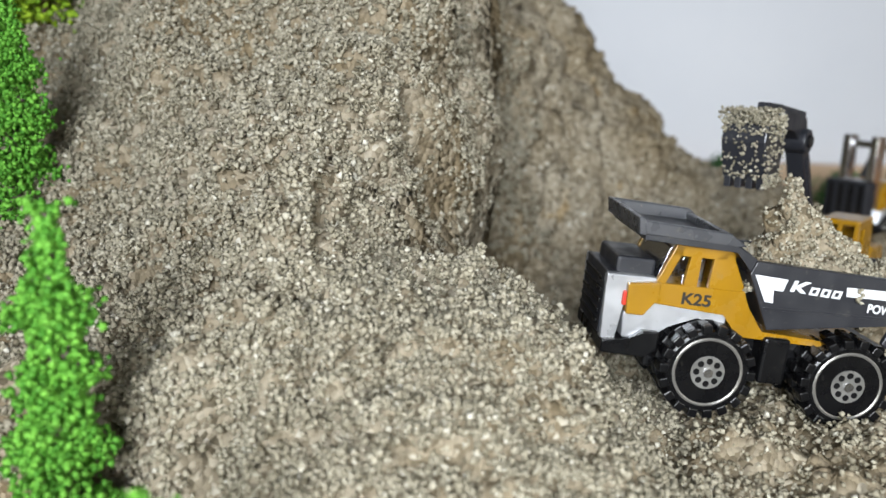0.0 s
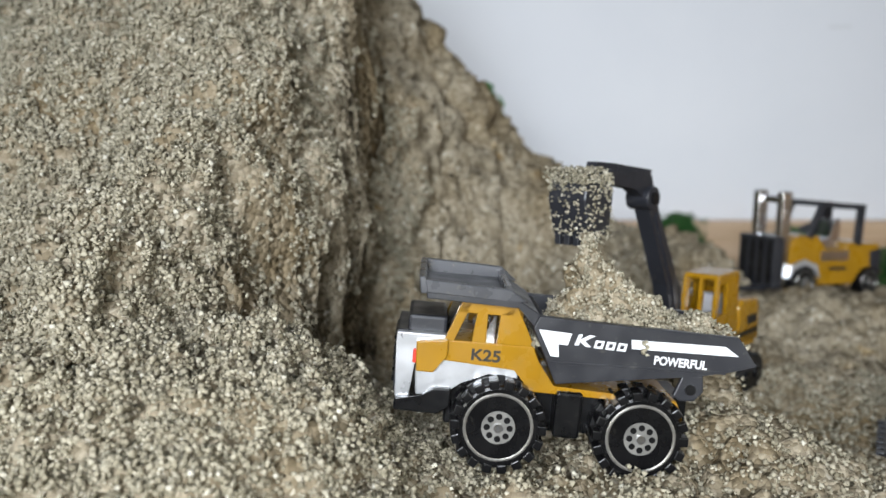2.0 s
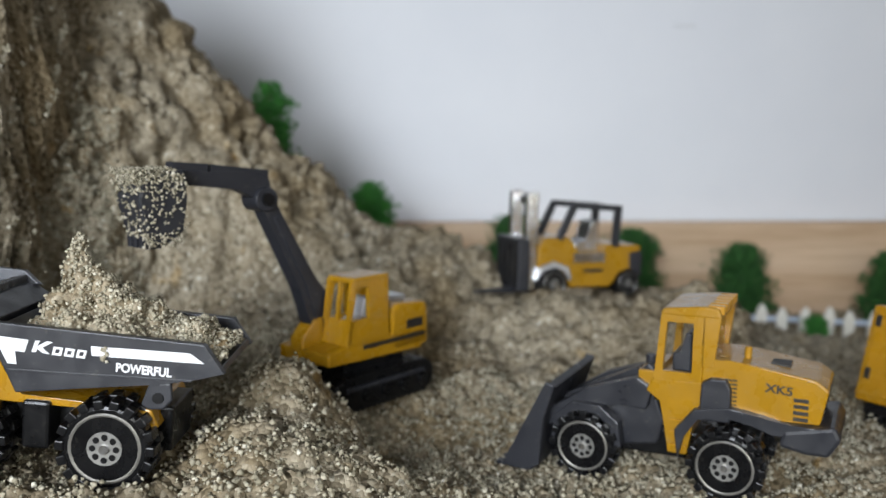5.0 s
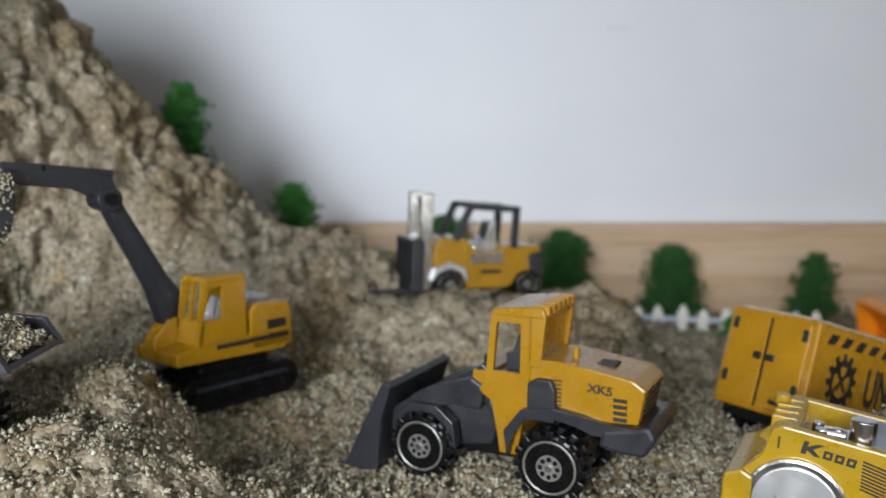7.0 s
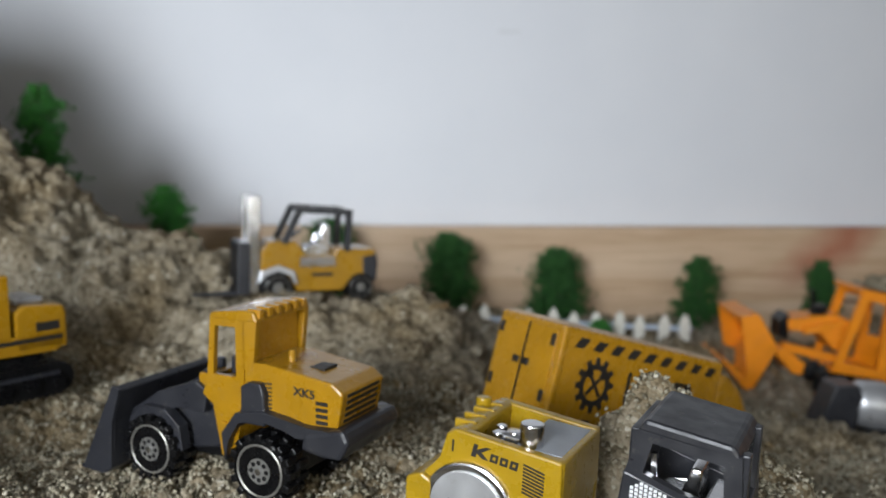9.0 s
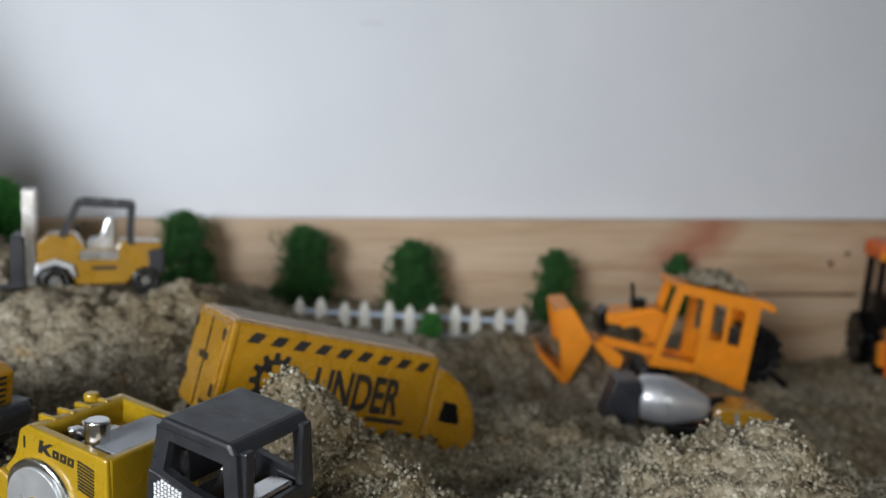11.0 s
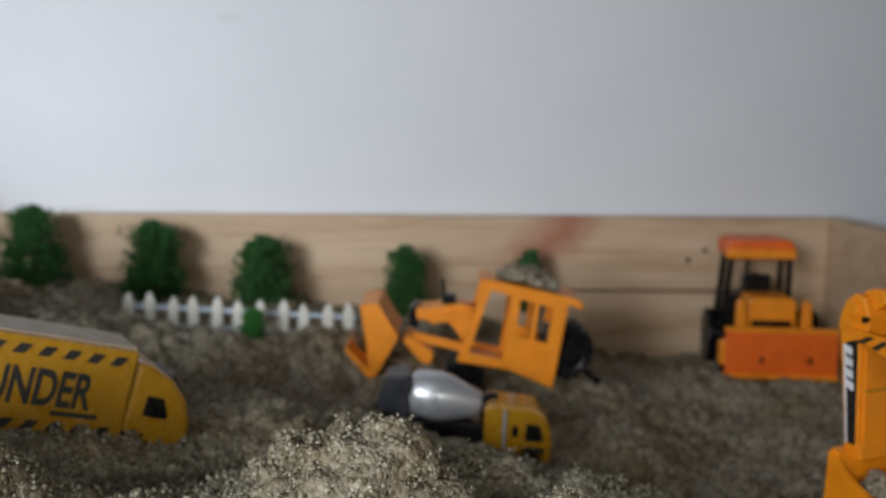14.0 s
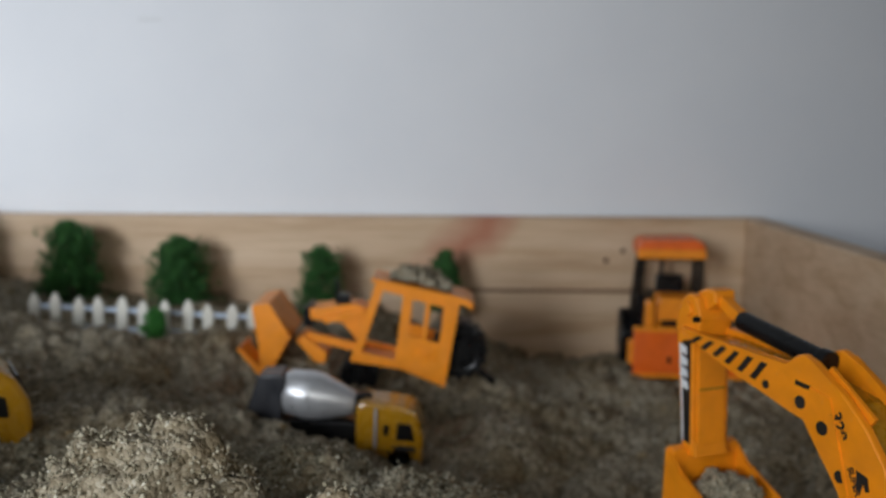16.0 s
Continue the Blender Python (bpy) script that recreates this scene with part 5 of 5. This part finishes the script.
# ---- near excavator arm ----
def big_arm(m):
    """The arm reaches away from the camera: x runs back along the boom, the printed side is y = 0."""
    a = thing("excavator_arm", m, "bright orange plastic excavator arm with its bucket in the sand", "toy excavator")
    part("stick", prism([(-6.4, 45), (-5.6, 40), (-0.4, -2), (5.6, -2), (3.6, 44)], 0, 18, 0.8), ORANGE, a, "orange stick")
    part("stick_channel", prism([(3.4, 40), (5.4, 0), (6.6, 0), (4.6, 40)], 2.4, 15.6, 0.4), ORANGE, a, "raised channel on the stick")
    part("stick_seam", mm(4.8, 6.0, 3, 15, 22.4, 23.2, 0.2), AMBER, a)
    part("stick_stripe", prism([(1.2, 1), (-2.8, 41), (2.6, 43), (4.8, 1)], -0.3, 0.1, 0), DECAL, a, "black side stripe")
    part("stick_edge", prism([(0.2, 1), (-4.2, 40), (-3.2, 40), (1.0, 1)], -0.3, 0.1, 0), WHITE, a, "pale edge line")
    for k in range(4):
        x, z = -1.0 - 0.55 * k, 23.5 + 4.6 * k
        part("brand_bar", prism([(x - 0.6, z), (x + 3.4, z - 1.2), (x + 3.2, z + 2.0), (x - 0.9, z + 3.0)], -0.6, -0.2, 0), WHITE, a, "white slanted print bar")
    part("stick_head", prism([(-9.0, 46), (-7.6, 53), (-5.4, 57.6), (-1.6, 60.8), (3.0, 60), (6.4, 52), (5.0, 43), (-6.2, 42)], 1, 17, 0.9), ORANGE, a, "orange stick head")
    part("head_knuckle", prism([(-2, 55), (-1, 61.5), (4, 63.4), (9, 63), (9.6, 58), (6, 55)], 5, 15, 1.0), ORANGE, a, "orange ram knuckle")
    part("head_pin", cyl((-1.2, 0.4, 54.4), 3.0, 2.2, seg=24, bevel=0.4), ORANGE, a)
    part("head_pin", cyl((5.2, 0.2, 51.5), 1.2, 2, seg=16), BLACK, a)
    boom = [(-3.0, 47.4), (4, 46.9), (27.4, 46.8), (55.0, 46.2), (58.8, 50.8), (62, 52), (66.2, 50.4), (72.4, 46.8), (79.4, 43), (88.7, 35.1), (96, 26), (106, 4), (110, -30), (92, -42), (86, -8), (81.2, 10.4), (77.4, 14.5), (69.7, 23), (64.2, 30.8), (56.6, 31.3), (42.9, 34.2), (25, 37.6), (3, 43.2)]
    part("boom", prism(boom, -1.6, 1.6, 0.7), ORANGE, a, "orange boom side plate")
    part("boom", prism(boom, 15.0, 18.2, 0.7), ORANGE, a, "orange boom side plate")
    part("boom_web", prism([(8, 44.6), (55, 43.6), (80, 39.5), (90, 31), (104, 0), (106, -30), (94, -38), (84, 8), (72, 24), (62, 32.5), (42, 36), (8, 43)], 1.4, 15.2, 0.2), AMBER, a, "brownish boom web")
    for y in (2.4, 14.4):
        part("boom_ridge", bar((70, y, 48.4), (88, y, 36.6), 1.4, 3), ORANGE, a, "raised orange rib")
    part("boom_bead", bar((66, -1.8, 41.6), (74.4, -1.8, 40.4), 0.8, 0.9), ORANGE, a)
    part("boom_bead", bar((74.4, -1.8, 40.4), (84.6, -1.8, 9.0), 0.8, 0.9), ORANGE, a)
    part("ram_rod", bar((6, 9.8, 60), (22, 9.8, 53), 4.2, 4.2), ORANGE, a, "orange ram rod")
    tilt = math.degrees(math.atan2(5.6, 41))
    part("ram_cylinder", cyl((40, 9.8, 50.6), 3.7, 42, pose(0, 0, 0, 0, 90 + tilt), 24, bevel=0.8), BLACK, a, "glossy black ram cylinder")
    part("ram_collar", cyl((60.4, 9.8, 47.9), 4.3, 4, pose(0, 0, 0, 0, 90 + tilt), 24, bevel=0.5), BLACK, a, "black ram collar")
    for k in range(6):
        x, z = 3.6 + 6.9 * k, 42.8 - 1.0 * k
        h = 45.9 - 0.25 * k
        part("hazard_bar", prism([(x, z), (x + 2.7, z - 0.4), (x + 8.0, h - 0.2), (x + 5.2, h)], -1.9, -1.5, 0), DECAL, a, "black slanted stripe")
    for x, z, rr_ in ((46.0, 37.3, 1.5), (62.1, 35.7, 2.2), (71.9, 30.0, 2.3), (80.2, 16.9, 2.0)):
        part("bolt_mark", cyl((x, -1.7, z), rr_, 0.5, seg=20), DECAL, a, "dark pivot mark")
    lettering("lettering", "329", 6.0, DECAL, a, (74.9, -1.75, 36.2), (90, 66, 0))
    lettering("lettering", "SUPER", 3.2, DECAL, a, (82.9, -1.75, 21.0), (90, 64, 0))
    part("small_print", bar((59.5, -1.7, 41.9), (66.0, -1.7, 41.6), 0.4, 1.5), DECAL, a, "small unreadable print")
    part("mark_print", prism([(86.4, 21.4), (90.6, 20.6), (91.6, 16.4), (90.4, 15.8), (89.2, 18.4), (88.4, 15.0), (87.0, 15.4)], -1.9, -1.5, 0), DECAL, a, "black printed mark")
    part("bucket", prism([(-1.4, -1), (-2.2, -28), (5, -40), (24, -41), (37, -25), (35, -23), (22, -37), (7, -36.5), (2, -27), (3, -2)], -6, 26, 0.7), ORANGE, a, "orange bucket")
    for y0, y1 in ((-7.0, -5.4), (25.4, 27)):
        part("bucket_cheek", prism([(-1.6, -2), (-2.4, -28), (5, -40.4), (24, -41.4), (37.4, -25), (30, -17.5), (18, -13), (8, -9.5), (3, -4)], y0, y1, 0.3), ORANGE, a, "orange bucket cheek")
    part("bucket_ear", prism([(-1.6, -5), (-1, 2), (6, 2), (7, -5)], 1, 17, 0.6), ORANGE, a)
    return a


m = pose(0.6920, 0.3410, 0.0460, 0, 0, -67.8)
big_arm(m)
bucket_sand = heap("bucket_load", 17, 15.5, 11, None, 2.7, "coarse sand lying in the orange bucket", 2600)
bucket_sand.matrix_world = m @ pose(0.018, 0.010, -0.0205, 0, 12, 0)


# ---- model trees ----
def leaf_material(name, dark, light):
    mt = material(name, light, 0.6, 0.0, 0.3)
    g = mt.node_tree.nodes.new("ShaderNodeNewGeometry")
    mid = tuple((a + b) / 2 for a, b in zip(dark, light))
    r = ramp(mt, g.outputs["Random Per Island"], [(0.0, dark), (0.5, mid), (1.0, light)])
    link(mt, r.outputs[0], mt.node_tree.nodes["Principled BSDF"].inputs["Base Color"])
    return mt


LEAF_DARK = leaf_material("dark_green_flock", (0.014, 0.060, 0.014), (0.045, 0.150, 0.032))
LEAF_MID = leaf_material("green_flock", (0.02, 0.11, 0.02), (0.06, 0.26, 0.04))
LEAF_BRIGHT = leaf_material("bright_green_flock", (0.05, 0.20, 0.015), (0.16, 0.42, 0.05))
LEAF_LIME = leaf_material("lime_flock", (0.12, 0.24, 0.01), (0.28, 0.42, 0.02))
BARK = paint("grey_brown_bark", (0.12, 0.095, 0.075), 0.7)
BARK_RED = paint("red_brown_bark", (0.10, 0.03, 0.022), 0.7)


def model_tree(x, y, z, height, radius, mat, seed, n, tuft, label, group="", full=0.5, bark=BARK):
    """A flocked model tree: a wire trunk with side limbs and a tapered crown of tufts in uneven tiers."""
    t = thing("model_tree", pose(x, y, z), label, "model tree", group)
    r = np.random.default_rng(seed)
    bm = bmesh.new()
    bmesh.ops.create_cone(bm, cap_ends=True, segments=10, radius1=height * 0.03, radius2=height * 0.008, depth=height * 0.97, matrix=Matrix.Translation((0, 0, height * 0.47)))
    part("trunk", bm, bark, t, "thin wire trunk")
    tiers = 7
    limbs = []
    for k in range(tiers * 6):
        h = 0.10 + 0.86 * (k // 6 + r.uniform(-0.25, 0.25)) / tiers
        ang = r.uniform(0, 2 * math.pi)
        reach = radius * (1 - max(0, (h - 0.12) / 0.9)) ** full * r.uniform(0.7, 1.08) * (0.75 if h < 0.12 else 1)
        limbs.append((h, ang, reach))
    for h, ang, reach in limbs[::3]:
        a, b = Vector((0, 0, h * height)), Vector((math.cos(ang) * reach * 0.9, math.sin(ang) * reach * 0.9, (h - 0.03) * height))
        d = b - a
        bm = bmesh.new()
        bmesh.ops.create_cone(bm, cap_ends=True, segments=5, radius1=height * 0.011, radius2=height * 0.004, depth=d.length, matrix=Matrix.Translation((a + b) / 2) @ d.to_track_quat("Z", "Y").to_matrix().to_4x4())
        part("limb", bm, bark, t)
    pts = []
    per = n // len(limbs)
    for h, ang, reach in limbs:
        f = r.uniform(0.15, 1.0, per) ** 0.7
        spread = r.normal(size=(per, 3)) * np.array([0.16, 0.16, 0.10]) * radius * 1.1
        pts.append(np.stack([np.cos(ang) * reach * f, np.sin(ang) * reach * f, (h - 0.05 * f) * height + 0 * f], -1) + spread)
    hh, aa = r.uniform(0.06, 0.95, n // 3), r.uniform(0, 2 * math.pi, n // 3)
    rim_ = radius * (1 - np.maximum(0, (hh - 0.12) / 0.9)) ** full * r.uniform(0.35, 0.95, n // 3) ** 0.6 * (0.78 + 0.22 * np.sin(hh * 44 + 2.3 * np.sin(aa * 2)))
    pts.append(np.stack([np.cos(aa) * rim_, np.sin(aa) * rim_, hh * height], -1))
    pts.append(np.stack([r.normal(size=per) * radius * 0.13, r.normal(size=per) * radius * 0.13, height * r.uniform(0.84, 0.97, per)], -1))
    p = np.concatenate(pts)
    p = p[p[:, 2] > 0.0]
    crown = bits("crown", p, r.uniform(0.5, 1.2, len(p)) * tuft, mat)
    crown.parent = t
    tagged(crown, "crown of green flock tufts")
    return t


BACK = "row of model trees before the back board"
for k, (x, y, z, h, w) in enumerate([(0.219, 0.652, 0.046, 0.067, 0.027), (0.308, 0.655, 0.036, 0.066, 0.027), (0.392, 0.655, 0.030, 0.060, 0.026), (0.500, 0.655, 0.027, 0.057, 0.020), (0.595, 0.662, 0.030, 0.049, 0.015)]):
    model_tree(x, y, z, h, w, LEAF_DARK, 20 + k, 3000 if k < 3 else 1500, 0.0015, "dark green model tree standing in sand before the board" if k < 3 else "thin dark green model tree standing before the board", BACK, 0.42)
model_tree(0.066, 0.523, 0.121, 0.084, 0.0185, LEAF_MID, 31, 3000, 0.0013, "dark green model tree on the hill's shoulder", "", 0.3)
model_tree(0.119, 0.585, 0.080, 0.061, 0.0195, LEAF_MID, 32, 2600, 0.0013, "small dark green model tree at the hill's foot", "", 0.3)
model_tree(0.407, 0.553, 0.027, 0.028, 0.010, LEAF_MID, 33, 1500, 0.0009, "small green bush in front of the fence", "", 0.3)
model_tree(-0.0670, 0.145, 0.038, 0.111, 0.0130, LEAF_BRIGHT, 41, 6500, 0.00095, "bright green conical model tree beside the hill", "", 0.75)
model_tree(-0.1235, 0.250, 0.072, 0.119, 0.0160, LEAF_BRIGHT, 42, 8500, 0.00095, "tall green conical model tree beside the hill", "", 0.6)
model_tree(-0.143, 0.320, 0.176, 0.075, 0.022, LEAF_LIME, 43, 3600, 0.0015, "lime green model tree growing on the hill", "", 0.5, BARK_RED)
model_tree(-0.0372, 0.100, 0.070, 0.048, 0.010, LEAF_BRIGHT, 44, 2600, 0.0008, "small bright green model tree on the sand", "", 0.7)

# ---- picket fence ----
fence = thing("picket_fence", pose(0.318, 0.572, 0.030, 0, 2.5, -1), "cream white plastic picket fence standing in sand", "picket fence")
picket = prism([(-3.6, -6), (-3.6, 24), (-1.6, 28.5), (0, 30), (1.6, 28.5), (3.6, 24), (3.6, -6)], 0, 2.2, 0.5)
first = part("picket", picket, FENCE, fence, "cream white picket")
for k in range(1, 11):
    p = new("picket", first.data)
    p.parent = fence
    p.matrix_local = pose(0.0148 * k, 0, 0.0012 * math.sin(2.1 * k), 0, 2.2 * math.sin(3.7 * k), 0)
for z in (6, 19):
    part("rail", mm(-4, 153, 2.2, 4.0, z, z + 3.2, 0.4), BLUEGREY, fence, "pale blue fence rail")
